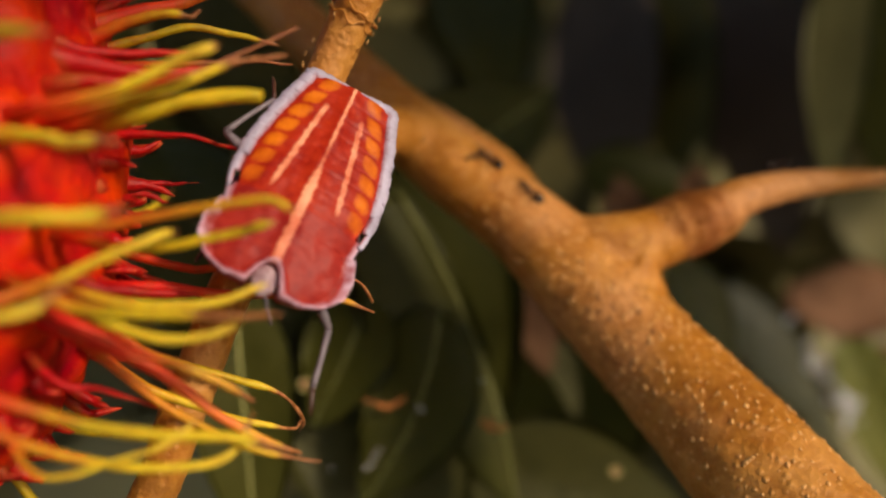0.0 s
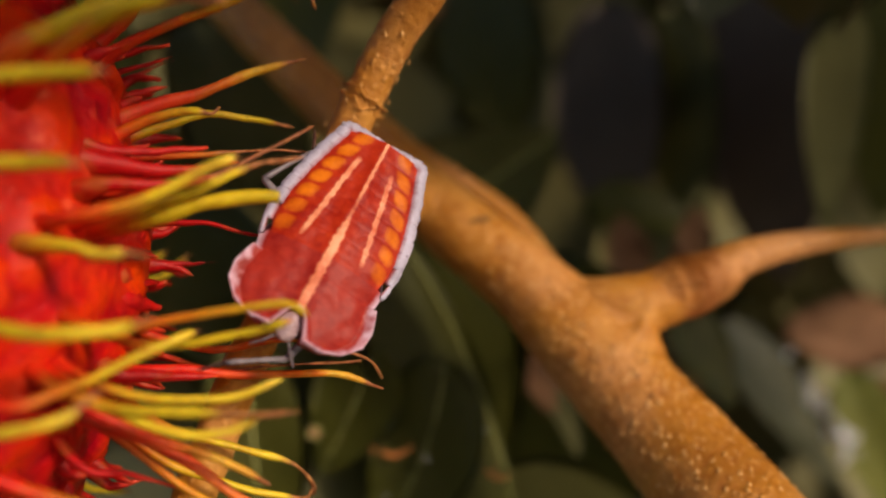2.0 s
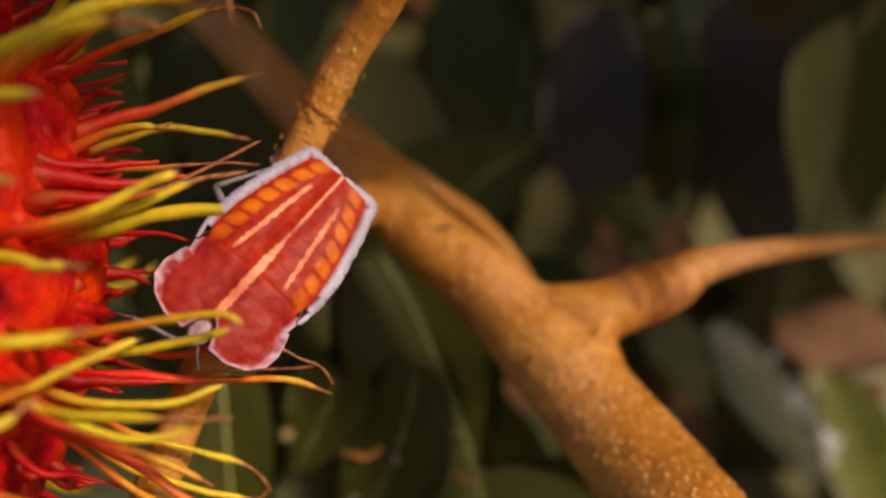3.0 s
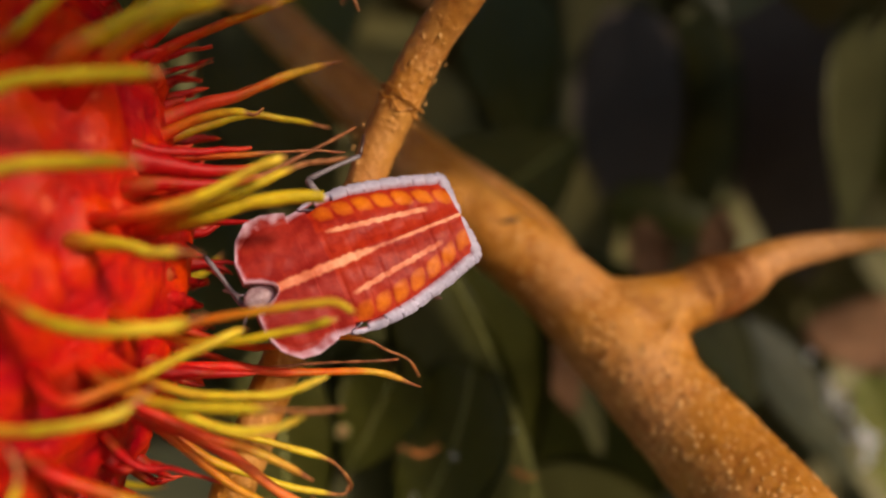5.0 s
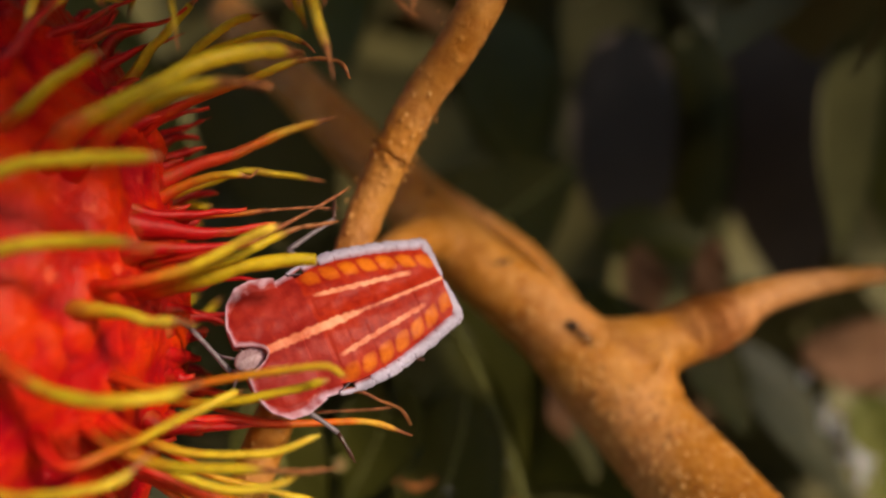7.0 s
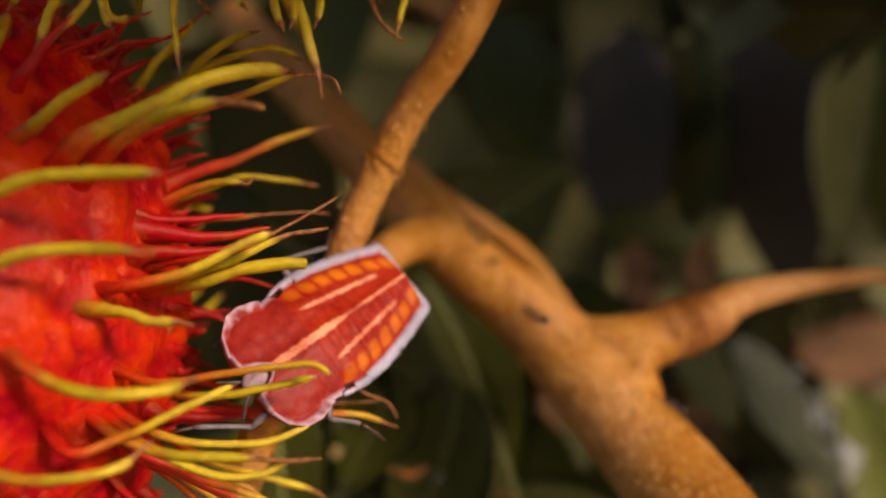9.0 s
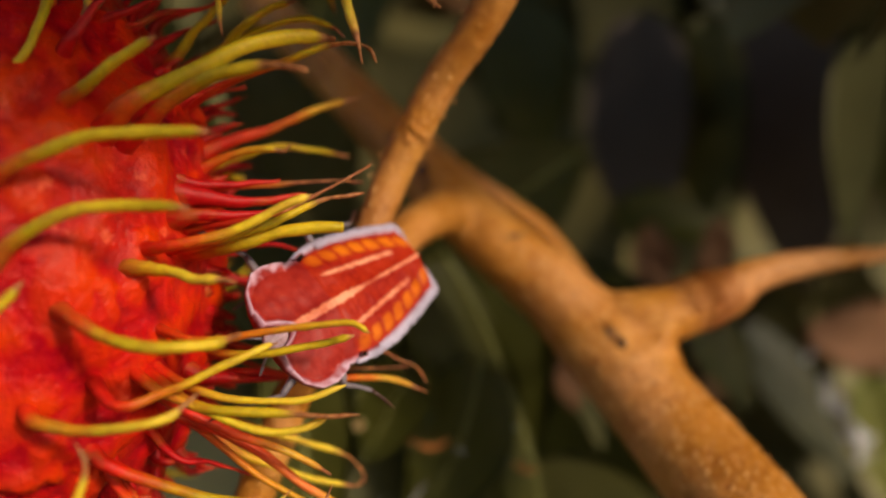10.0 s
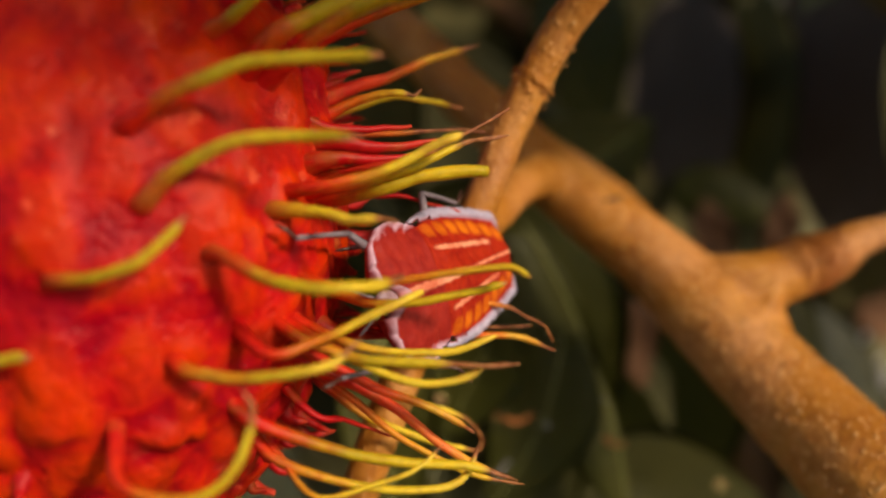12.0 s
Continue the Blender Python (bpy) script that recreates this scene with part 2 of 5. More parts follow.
PALE = leaf_material("pale_leaf", (0.12, 0.115, 0.040), (0.20, 0.185, 0.07), (0.3, 0.3, 0.15), 0.5)
LIME = leaf_material("yellow_green_leaf", (0.145, 0.155, 0.025), (0.24, 0.24, 0.045), (0.3, 0.3, 0.1), 0.5)
GREY = leaf_material("grey_green_leaf", (0.058, 0.060, 0.030), (0.140, 0.138, 0.080), (0.3, 0.3, 0.24), 0.3)
GAP_TONE = leaf_material("dark_gap_leaf", (0.12, 0.090, 0.074), (0.16, 0.122, 0.10), (0.14, 0.11, 0.09), 0.6)
DRY = leaf_material("dry_leaf", (0.22, 0.105, 0.055), (0.42, 0.215, 0.115), (0.45, 0.25, 0.12), 0.7)
RIB = mottled("leaf_rib", (0.32, 0.33, 0.09), (0.54, 0.52, 0.20), 300, 0.5)
WHITE = mottled("dull_white", (0.42, 0.40, 0.42), (0.74, 0.72, 0.74), 600, 0.7, relief=0.8, depth=0.0003)
SCRAP = mottled("orange_scrap", (0.35, 0.09, 0.02), (0.60, 0.22, 0.05), 500, 0.6)
DEW = material("dew", 0.04, 0.5)[0]
DEW.node_tree.nodes["Principled BSDF"].inputs["Transmission Weight"].default_value = 1.0
DEW.node_tree.nodes["Principled BSDF"].inputs["IOR"].default_value = 1.33
SOIL = mottled("forest_soil", (0.020, 0.016, 0.010), (0.06, 0.048, 0.03), 20, 0.9, relief=0.8, depth=0.004)

# ---- the ground far below ----
bm = bmesh.new()
bmesh.ops.create_grid(bm, x_segments=60, y_segments=60, size=1.0)
for v in bm.verts:
    r = max(abs(v.co.x), abs(v.co.y))
    v.co.x, v.co.y = v.co.x * (3 + 400 * r**4), v.co.y * (3 + 400 * r**4)
    v.co.z = 0.03 * noise.noise(v.co * 1.3) * (1 if v.co.length < 6 else 0)
ground = part("ground", bm, SOIL, None, "dark bare soil under the rambutan tree")
tagged(ground, category="ground", kind="structure")

# ---- the tree: stems ----
tree = thing("rambutan_tree", (0, 0, 1.5), "fruiting rambutan tree with orange-brown stems and dark leaves", "tree")


def stem(name, rows, n, sides, rough, grain_size, mat=BARK, label=""):
    rows = spline(rows, n)
    return part(name, tube(bmesh.new(), [r[:3] for r in rows], [max(r[3], 0.2) for r in rows], sides, 1.0, rough, grain_size), mat, tree, label)


def leaf_pose_like(w):
    """A turn whose z looks along w."""
    return Vector(w).to_track_quat("Z", "Y").to_matrix().to_4x4()


def fused(name, limbs, voxel, label=""):
    """Limbs grown into one stem with rounded crotches."""
    bm = bmesh.new()
    for rows, n, sides in limbs:
        rows = spline(rows, n)
        tube(bm, [r[:3] for r in rows], [r[3] for r in rows], sides)
    ob = part(name, bm, BARK, tree, label)
    mod = ob.modifiers.new("grown", "REMESH")
    mod.mode, mod.voxel_size, mod.use_smooth_shade = "VOXEL", voxel * MM, True
    mod = ob.modifiers.new("rounded", "SMOOTH")
    mod.factor, mod.iterations = 0.5, 14
    for scale, depth in ((2.6, 0.32), (0.7, 0.14)):
        tex = bpy.data.textures.new("bark_relief", "CLOUDS")
        tex.noise_scale, tex.noise_depth = scale * MM, 2
        mod = ob.modifiers.new("relief", "DISPLACE")
        mod.texture, mod.strength, mod.mid_level, mod.texture_coords = tex, depth * MM, 0.5, "LOCAL"
    return ob


MAIN_LIMB = [(-36, 131, 52, 3.5), (-23.4, 121, 39.1, 3.6), (-12.5, 115, 27.9, 3.9), (-2.2, 108, 17.3, 4.3), (3.4, 105, 12.0, 4.4), (11.4, 102.5, 5.5, 4.8), (18.4, 100, -1.6, 5.8),
      (24.0, 96, -8.4, 5.9), (28.3, 91, -13.7, 6.2), (33.1, 83, -20.2, 6.6), (40, 74, -30, 7.0), (50, 66, -46, 7.4)]
fused("main_stem", [
    (MAIN_LIMB, 90, 24),
    ([(12.0, 102.0, 3.6, 3.0), (17.5, 100.6, 2.6, 3.6), (22.6, 99.8, 2.6, 4.0), (28.0, 100.2, 4.0, 3.4), (33.1, 101.5, 5.6, 3.0), (36.5, 102.6, 7.4, 2.2)], 30, 20),
    ([(22.8, 97.8, 0.2, 3.2), (25.3, 97.4, -2.8, 2.0), (26.6, 96.8, -5.0, 1.0)], 12, 14),
    ([(0.5, 106, 14.5, 3.2), (-2.8, 102, 16.0, 3.0), (-6.4, 95, 14.0, 2.6), (-9.3, 88, 10.5, 2.2), (-11.5, 82, 7.0, 1.8), (-12.2, 80, 5.0, 1.6)], 40, 16),
], 0.42, "orange-brown forked stem with pitted warty bark")
rw = random.Random(17)
bm = bmesh.new()
line = spline(MAIN_LIMB, 200)
for _ in range(420):
    k = rw.randint(78, 172)
    p, ahead = Vector(line[k][:3]), Vector((line[k + 1] - line[k])[:3]).normalized()
    w = Vector((0, -1, 0)).cross(ahead).normalized() * math.sin(b := rw.gauss(0.25, 0.75)) + Vector((0, -1, 0)) * math.cos(b)
    w = (w - ahead * w.dot(ahead)).normalized()
    size = rw.uniform(0.09, 0.24)
    ball(bm, p + w * (line[k][3] - 0.02), (size, size * rw.uniform(1.0, 1.6), size * 0.5), 5, 8, leaf_pose_like(w))
tagged(part("bark_wart", bm, WART, tree, "small pale warts on the bark"), kind="stuff")
bm = bmesh.new()
for _ in range(90):
    k = rw.choice((rw.randint(84, 132), rw.randint(108, 128)))
    p, ahead = Vector(line[k][:3]), Vector((line[k + 1] - line[k])[:3]).normalized()
    w = Vector((0, -1, 0)).cross(ahead).normalized() * math.sin(b := rw.gauss(-0.1, 0.6)) + Vector((0, -1, 0)) * math.cos(b)
    w = (w - ahead * w.dot(ahead)).normalized()
    size = rw.uniform(0.07, 0.17)
    ball(bm, p + w * (line[k][3] + 0.03), (size, size * rw.uniform(1.0, 1.8), size * 0.25), 5, 8, leaf_pose_like(w))
tagged(part("bark_pit", bm, PIT, tree, "tiny dark pores in the bark"), kind="stuff")
stem("trunk", [(50, 66, -46, 7.4), (90, 60, -120, 10), (150, 80, -400, 20), (160, 90, -900, 32), (150, 90, -1520, 45)], 60, 24, 0.6, 0.1, OLD_BARK)
rows = spline([(24.6, 100.0, 3.4, 3.1), (29.5, 100.5, 4.9, 3.7), (33.1, 101.5, 6.2, 3.2), (37.5, 103, 8.4, 2.3), (44.7, 106, 10.0, 1.75), (53.8, 111, 11.0, 1.3), (63.6, 116, 11.6, 1.05), (80, 126, 12.2, 0.9), (105, 142, 13, 0.7)], 720)
radii = []
for k, r in enumerate(rows):
    ring = math.sin(k * 0.95 + 1.6 * noise.noise(Vector((k * 0.11, 0, 0)))) * (0.5 + 0.5 * noise.noise(Vector((k * 0.07, 3, 0))))
    radii.append(r[3] + 0.26 * ring * max(0.08, 1 - abs(k - 120) / 170))
part("side_shoot", tube(bmesh.new(), [r[:3] for r in rows], radii, 32, 1.0, 0.10, 1.1), YOUNG_BARK, tree, "rosy ringed and swollen side shoot")
stem("twig", [(8.8, 72.2, 50, 2.2), (2.2, 75.8, 36, 2.05), (-3.0, 79.2, 28.8, 1.95), (-6.0, 80.2, 23.2, 1.95), (-8.3, 80.8, 18.3, 1.85), (-11.8, 80, 8.9, 1.8), (-16.9, 79, -1.7, 2.0), (-20.3, 78, -11, 2.0),
              (-25, 77, -22, 2.0), (-36, 73, -28, 1.9), (-44, 69, -20, 1.8)], 300, 24, 0.10, 0.9)
stem("back_stem", [(-9.5, 126.0, 30.0, 1.3), (-2.4, 121.0, 23.1, 1.5), (5.0, 120.0, 18.2, 1.6), (12.2, 120.0, 12.5, 1.6), (18.5, 119.0, 3.9, 1.5)], 40, 12, 0.2, 0.8)
node_at, node_way = Vector((-5.6, 80.1, 23.9)), Vector((0.47, -0.16, 0.87)).normalized()
side = node_way.orthogonal()
other = node_way.cross(side)
bm = bmesh.new()
for off, swell, r in ((0.0, 1.88, 0.15), (-0.75, 1.84, 0.13)):
    ring = []
    for k in range(33):
        a = 2 * math.pi * k / 32
        w = side * math.cos(a) + other * math.sin(a)
        ring.append(node_at + w * (swell - 0.10 + 0.30 * noise.noise(w * 2.2 + Vector((off, 0, 0)))) + node_way * (off + 0.9 * noise.noise(w * 1.5 + Vector((0, off, 0)))))
    tube(bm, ring, [r * (0.75 + 0.5 * noise.noise(Vector((k * 0.6, off, 5)))) for k in range(33)], 8, 1.0, 0.12, 2.5, False)
part("node_scar", bm, BARK, tree, "rough ridged ring of an old stalk scar")
rw = random.Random(21)
bm = bmesh.new()
for _ in range(46):
    a, off = rw.uniform(0, 6.28), rw.uniform(-9, 14)
    w = side * math.cos(a) + other * math.sin(a)
    size = rw.uniform(0.10, 0.24)
    ball(bm, node_at + node_way * off + w * 1.88, (size * 0.8, size * 1.4, size * 0.28), 5, 8, leaf_pose_like(w))
part("bark_wart", bm, WART, tree, "low pale warts scattered on the twig")


bm = tube(bmesh.new(), [(4.7, 100.5, 12.7), (6.2, 100.9, 12.95), (7.7, 101.9, 13.4)], [0.10, 0.34, 0.10], 8)
part("bark_scar", bm, SOIL, tree, "thin dark scratch in the bark")


for rows in ([(150, 80, -400, 14), (120, 260, -200, 9), (40, 330, 60, 6), (-160, 350, 190, 3)], [(160, 90, -700, 18), (260, 420, -350, 12), (300, 640, 100, 8), (120, 760, 520, 4)],
             [(160, 90, -800, 18), (-150, 520, -450, 12), (-420, 700, 50, 8), (-560, 760, 480, 4)], [(155, 90, -1000, 22), (100, 900, -700, 16), (-300, 1400, 0, 12), (-900, 1500, 900, 6)],
             [(155, 90, -1000, 22), (500, 900, -600, 16), (900, 1400, 200, 12), (1500, 1500, 1000, 6)]):
    stem("limb", rows, 40, 12, 0.5, 0.1, OLD_BARK)


# ---- leaves ----
def leaf_bm(length, width, fold=0.18, droop=0.12, wave=0.05, sweep=0.0, nx=6, ny=18, point=1.0, one_sided=1.0):
    """A leaf blade along y; one_sided is the share of its second half that is not folded away."""
    bm = bmesh.new()
    uv = bm.loops.layers.uv.new("UVMap")
    grid = []
    for j in range(ny + 1):
        v = j / ny
        half = width / 2 * (math.sin(math.pi * min(1, v * 0.97 + 0.03) ** 0.8) ** 0.75) * (1 - 0.25 * v * point)
        row = []
        for i in range(-nx, nx + 1):
            u = i / nx
            z = fold * abs(u) * half - droop * length * (v - 0.3) ** 2 + wave * half * math.sin(9 * v + 2.2 * u) * abs(u)
            wide = half * (one_sided if u < 0 else 1.0)
            row.append(bm.verts.new(Vector((u * wide + sweep * 4 * v * (1 - v), v * length, z)) * MM))
        grid.append(row)
    for j in range(ny):
        for i in range(2 * nx):
            f = bm.faces.new((grid[j][i], grid[j][i + 1], grid[j + 1][i + 1], grid[j + 1][i]))
            for loop, (a, b) in zip(f.loops, ((i, j), (i + 1, j), (i + 1, j + 1), (i, j + 1))):
                loop[uv].uv = (a / (2 * nx), b / ny)
    return bm


def leaf_pose(base, tip, face):
    y = (Vector(tip) - Vector(base)).normalized()
    z = Vector(face)
    z = (z - y * z.dot(y)).normalized()
    x = y.cross(z)
    return Matrix((x, y, z)).transposed().to_4x4()


def leaf(base, tip, width, face, mat=GREEN, label="", rib=0.0, **shape):
    length = (Vector(tip) - Vector(base)).length
    bm = leaf_bm(length, width, **shape)
    # the blade has a little thickness
    bmesh.ops.solidify(bm, geom=bm.faces[:], thickness=0.00012)
    ob = part("leaf", bm, mat, tree, label)
    ob.matrix_basis = Matrix.Translation(Vector(base) * MM) @ leaf_pose(base, tip, face)
    if rib:
        droop = shape.get("droop", 0.12)
        pts = [(shape.get("sweep", 0.0) * 4 * v * (1 - v), v * length, -droop * length * (v - 0.3) ** 2 + 0.12) for v in (k / 14 for k in range(15))]
        part("midrib", tube(bmesh.new(), pts, [rib * (1.15 - 0.55 * k / 14) for k in range(15)], 6), RIB, ob, "pale yellowish midrib")
    return ob


leaf((-4.1, 120.0, 10.6), (12.5, 120.0, -33.3), 30, (0.1, -0.9, 0.25), GREEN, label="dark green smooth hanging leaf", rib=0.10, sweep=-2.8, droop=0.02, fold=0.04, one_sided=0.10)
leaf((1.9, 117.0, -5.8), (-9.0, 116.5, -31.8), 17, (-0.1, -0.9, 0.25), GREEN, label="dark green smooth hanging leaf", rib=0.08, sweep=-2.2, droop=0.02, fold=0.04)
leaf((-7.7, 118.5, -3.9), (-15.7, 118.5, -21.8), 15, (-0.2, -0.9, 0.25), GREEN, label="dark green smooth hanging leaf", rib=0.07, sweep=-0.6, droop=0.02, fold=0.04)
leaf((-12.8, 128.0, -5.7), (1.0, 127.0, -48.0), 32, (0.1, -0.9, 0.4), MOSS, droop=0.04)
leaf((-12.1, 138.0, 18.5), (3.6, 136.0, -46.4), 46, (0.1, -0.9, 0.3), GREEN, label="dark green smooth hanging leaf")
leaf((17.6, 162.0, 8.7), (25.5, 160.0, -51.1), 56, (-0.5, -0.8, 0.15), GREEN, label="dark green smooth hanging leaf")
leaf((-24.4, 112.0, -1.7), (-21.2, 112.0, -38.3), 15, (0.2, -0.9, 0.3), GREEN, label="dark green smooth hanging leaf", rib=0.18)
leaf((6.5, 130.0, -29.0), (39.0, 126.0, -38.0), 23, (-0.2, -0.9, 0.25), MOSS)
leaf((-8.6, 150.0, 8.3), (22.1, 152.0, 30.8), 27, (0.1, -0.9, 0.3), GREEN, label="dark green smooth hanging leaf", rib=0.15)
leaf((7.6, 168.0, 61.9), (13.7, 164.0, 26.7), 22, (-0.2, -0.9, 0.3), GREEN, label="dark green smooth hanging leaf")
leaf((55.0, 200.0, 66.9), (57.7, 198.0, 9.0), 22, (-0.6, -0.75, 0.1), MOSS, label="olive leaf turned from the sun", fold=0.04, droop=0.03, wave=0.02)
leaf((83.8, 178.0, 63.1), (79.5, 176.0, 12.2), 13, (-0.35, -0.9, 0.1), PALE, label="pale yellowish-green young leaf", fold=0.04, droop=0.03, wave=0.02, point=0.6)
leaf((56.4, 215.0, 85.1), (68.3, 215.0, 65.2), 12, (0.1, -0.9, 0.35), GREY, label="grey-green glossy leaf")
# two grey-brown leaves added where the foliage has dark, shaded gaps
leaf((39.1, 206.0, 68.6), (42.5, 204.0, 10.3), 33, (-0.69, -0.68, 0.2), GAP_TONE, label="grey-brown leaf turned from the sun in place of a shaded gap", fold=0.04, droop=0.03, wave=0.02, point=0.3)
leaf((75.8, 212.0, 95.2), (84.3, 212.0, 0.5), 42, (-0.69, -0.68, 0.2), GAP_TONE, label="grey-brown leaf turned from the sun in place of a shaded gap", fold=0.04, droop=0.03, wave=0.02, point=0.3)
leaf((102.6, 190.0, 73.9), (96.2, 188.0, 15.3), 24, (-0.6, -0.75, 0.1), GREEN, label="dark green smooth hanging leaf", fold=0.04, droop=0.03, wave=0.02)
leaf((41.1, 150.0, -0.0), (53.1, 150.0, -17.9), 14, (0.2, -0.8, 0.5), GREEN, label="dark green smooth hanging leaf")
leaf((61.9, 190.0, -6.3), (93.1, 194.0, -44.1), 20, (0.5, -0.8, 0.3), GREY, label="grey-green glossy leaf")
leaf((83.3, 208.0, -10.2), (122.8, 200.0, -12.6), 18, (0.0, -0.8, 0.5), DRY, label="dry brown curled leaf", fold=0.3, wave=0.3, droop=0.05, point=-0.4)
leaf((93.8, 198.0, -18.2), (106.9, 194.0, -55.4), 18, (-0.2, -0.8, 0.5), LIME, label="yellow-green sunlit leaf")
leaf((14.9, 150.0, -2.1), (20.9, 149.0, -19.2), 12, (0.3, -0.9, 0.2), DRY, label="dry brown leaf scrap", wave=0.3)
leaf((46.5, 160.0, 5.4), (48.8, 158.0, 17.9), 9, (0.2, -0.9, 0.2), DRY, label="dry brown leaf scrap", wave=0.3)
leaf((53.1, 176.0, 12.8), (53.9, 174.0, 24.2), 6, (0.3, -0.9, 0.2), PALE, label="pale yellowish-green young leaf", fold=0.04, droop=0.03, wave=0.02)
leaf((38.5, 172.0, 0.4), (37.0, 170.0, 16.7), 11, (0.2, -0.9, 0.2), DRY, label="dry brown leaf scrap", wave=0.3, point=0.2)
leaf((-38.3, 140.0, 47.6), (-21.0, 138.0, 12.3), 24, (0.2, -0.9, 0.3), MOSS)
leaf((-46.1, 150.0, 21.0), (-21.6, 146.0, -30.3), 26, (0.1, -0.9, 0.3), GREEN, label="dark green smooth hanging leaf")
leaf((31.8, 185.0, 19.1), (58.0, 185.0, 15.4), 16, (0, -0.9, 0.4), GREEN, label="dark green smooth hanging leaf")
leaf((-112.0, 186.0, 98.0), (-52.0, 182.0, 18.0), 46, (-0.69, -0.68, 0.2), GREEN, label="dark green leaf turned from the sun", fold=0.04, droop=0.03)
leaf((-24.0, 214.0, 112.0), (-38.0, 210.0, 40.0), 44, (-0.69, -0.68, 0.2), GREEN, label="dark green leaf turned from the sun", fold=0.04, droop=0.03)
leaf((21.1, 166.0, -43.5), (44.7, 166.0, -14.7), 22, (0, -0.9, 0.3), MOSS)
leaf((21.2, 151.0, -13.2), (25.5, 150.0, -26.8), 6, (0.3, -0.9, 0.2), PALE, label="pale yellowish-green young leaf", wave=0.2)
leaf((90.4, 203.0, -33.5), (107.8, 201.0, -19.9), 16, (0.1, -0.8, 0.5), DRY, label="dry brown curled leaf", fold=0.3, wave=0.3, droop=0.05)

def crumb(name, mat, label, spots, flat=0.5):
    for x, y, z, size, turn in spots:
        bm = ball(bmesh.new(), (0, 0, 0), (size * 1.2, size * flat, size * 0.5), 6, 9)
        for v in bm.verts:
            v.co *= 1 + 0.6 * noise.noise(v.co * 1500 + Vector((x, y, z)))
        part(name, bm, mat, tree, label).matrix_basis = Matrix.Translation(Vector((x, y, z)) * MM) @ pose(0, 0, 0, 0, turn, 0)


crumb("water_drop", DEW, "small bright drop on a leaf", ((-1.0, 114.2, -18.4, 0.28, 0), (7.5, 114.2, -15.1, 0.25, 0), (-19.8, 114.2, -15.3, 0.30, 0), (-6.7, 114.2, -24.3, 0.40, 0), (-8.3, 114.2, -26.6, 0.30, 0), (-7.2, 114.2, -25.4, 0.25, 0), (-13.0, 114.2, -26.6, 0.25, 0), (-11.4, 114.2, -27.5, 0.20, 0), (-6.2, 114.2, -5.4, 0.15, 0), (-8.9, 114.2, -28.9, 0.25, 0), (-25.5, 114.2, -27.4, 0.35, 0)))
for x, y, z, r in ((-20.2, 115.2, -15.1, 0.45), (-15.7, 115.2, -15.2, 0.85), (26.2, 122.0, -28.5, 0.75)):
    ring = [(x + r * math.cos(a), y, z + r * math.sin(a)) for a in (2 * math.pi * k / 20 for k in range(21))]
    part("leaf_spot", tube(bmesh.new(), ring, [0.16 * (1 + 0.3 * noise.noise(Vector(p))) for p in ring], 6, 0.5, 0.05, 2, False), RIB, tree, "pale ring round a dried spot on a leaf")
    part("leaf_spot", ball(bmesh.new(), (x, y + 0.05, z), (r * 0.8, 0.05, r * 0.8), 6, 14), DRY, tree, "dried brown spot on a leaf")
crumb("leaf_scrap", SCRAP, "orange shred of dried flower on a leaf", ((-6.2, 113.8, -17.6, 0.6, 15), (-5.0, 113.8, -17.9, 0.8, -10), (-3.6, 113.8, -17.4, 0.55, -35), (-2.8, 113.8, -16.9, 0.35, -40), (7.6, 113.8, -20.1, 0.5, 20), (8.5, 113.8, -20.6, 0.75, 15), (9.5, 113.8, -20.9, 0.6, 0), (10.1, 113.8, -20.4, 0.35, 30), (8.5, 113.8, -19.7, 0.35, 70), (-7.6, 113.8, -17.1, 0.35, 20)), 0.25)
# white flecks, most of them close in front of the drops
crumb("white_fleck", WHITE, "small white fleck on a leaf", ((-0.8, 113.8, -18.1, 0.34, 10), (-0.4, 113.8, -18.5, 0.22, 0), (7.3, 113.8, -14.6, 0.26, 0), (-6.5, 113.8, -24.2, 0.34, 40), (-7.1, 113.8, -25.2, 0.34, 50), (-5.9, 113.8, -23.4, 0.22, 20), (-7.7, 113.8, -25.9, 0.26, 30), (-12.2, 113.8, -25.9, 0.2, 0)))
crumb("wax_fluff", WHITE, "white waxy fluff left by scale insects", ((90.9, 186.0, -34.4, 0.58, 43), (87.1, 186.0, -29.5, 1.11, 155), (75.9, 186.0, -12.8, 1.14, 130), (89.3, 186.0, -34.0, 0.77, 9), (87.7, 186.0, -35.3, 1.41, 108), (88.3, 186.0, -33.1, 0.74, 6), (80.3, 186.0, -21.7, 0.86, 131), (87.6, 186.0, -32.0, 1.30, 134), (90.0, 186.0, -31.3, 0.85, 114), (79.6, 186.0, -17.9, 0.96, 135), (80.5, 186.0, -23.2, 1.02, 90), (84.2, 186.0, -30.0, 0.85, 142), (86.6, 186.0, -30.4, 0.82, 179)), 0.4)
crumb("wax_fluff", WHITE, "white waxy fluff left by scale insects", ((90.0, 186.0, -31.0, 1.27, 122), (83.2, 186.0, -22.2, 1.00, 132), (83.5, 186.0, -25.4, 1.23, 125), (85.8, 186.0, -25.7, 0.58, 87), (88.0, 186.0, -29.9, 1.24, 15), (86.7, 186.0, -28.1, 1.18, 27), (88.3, 186.0, -31.6, 1.32, 15), (83.1, 186.0, -24.5, 0.86, 44), (81.3, 186.0, -21.7, 0.57, 10), (88.2, 186.0, -30.5, 1.31, 40), (87.4, 186.0, -30.5, 1.09, 63), (80.4, 186.0, -20.1, 1.12, 28), (80.3, 186.0, -22.4, 1.05, 154)), 0.4)

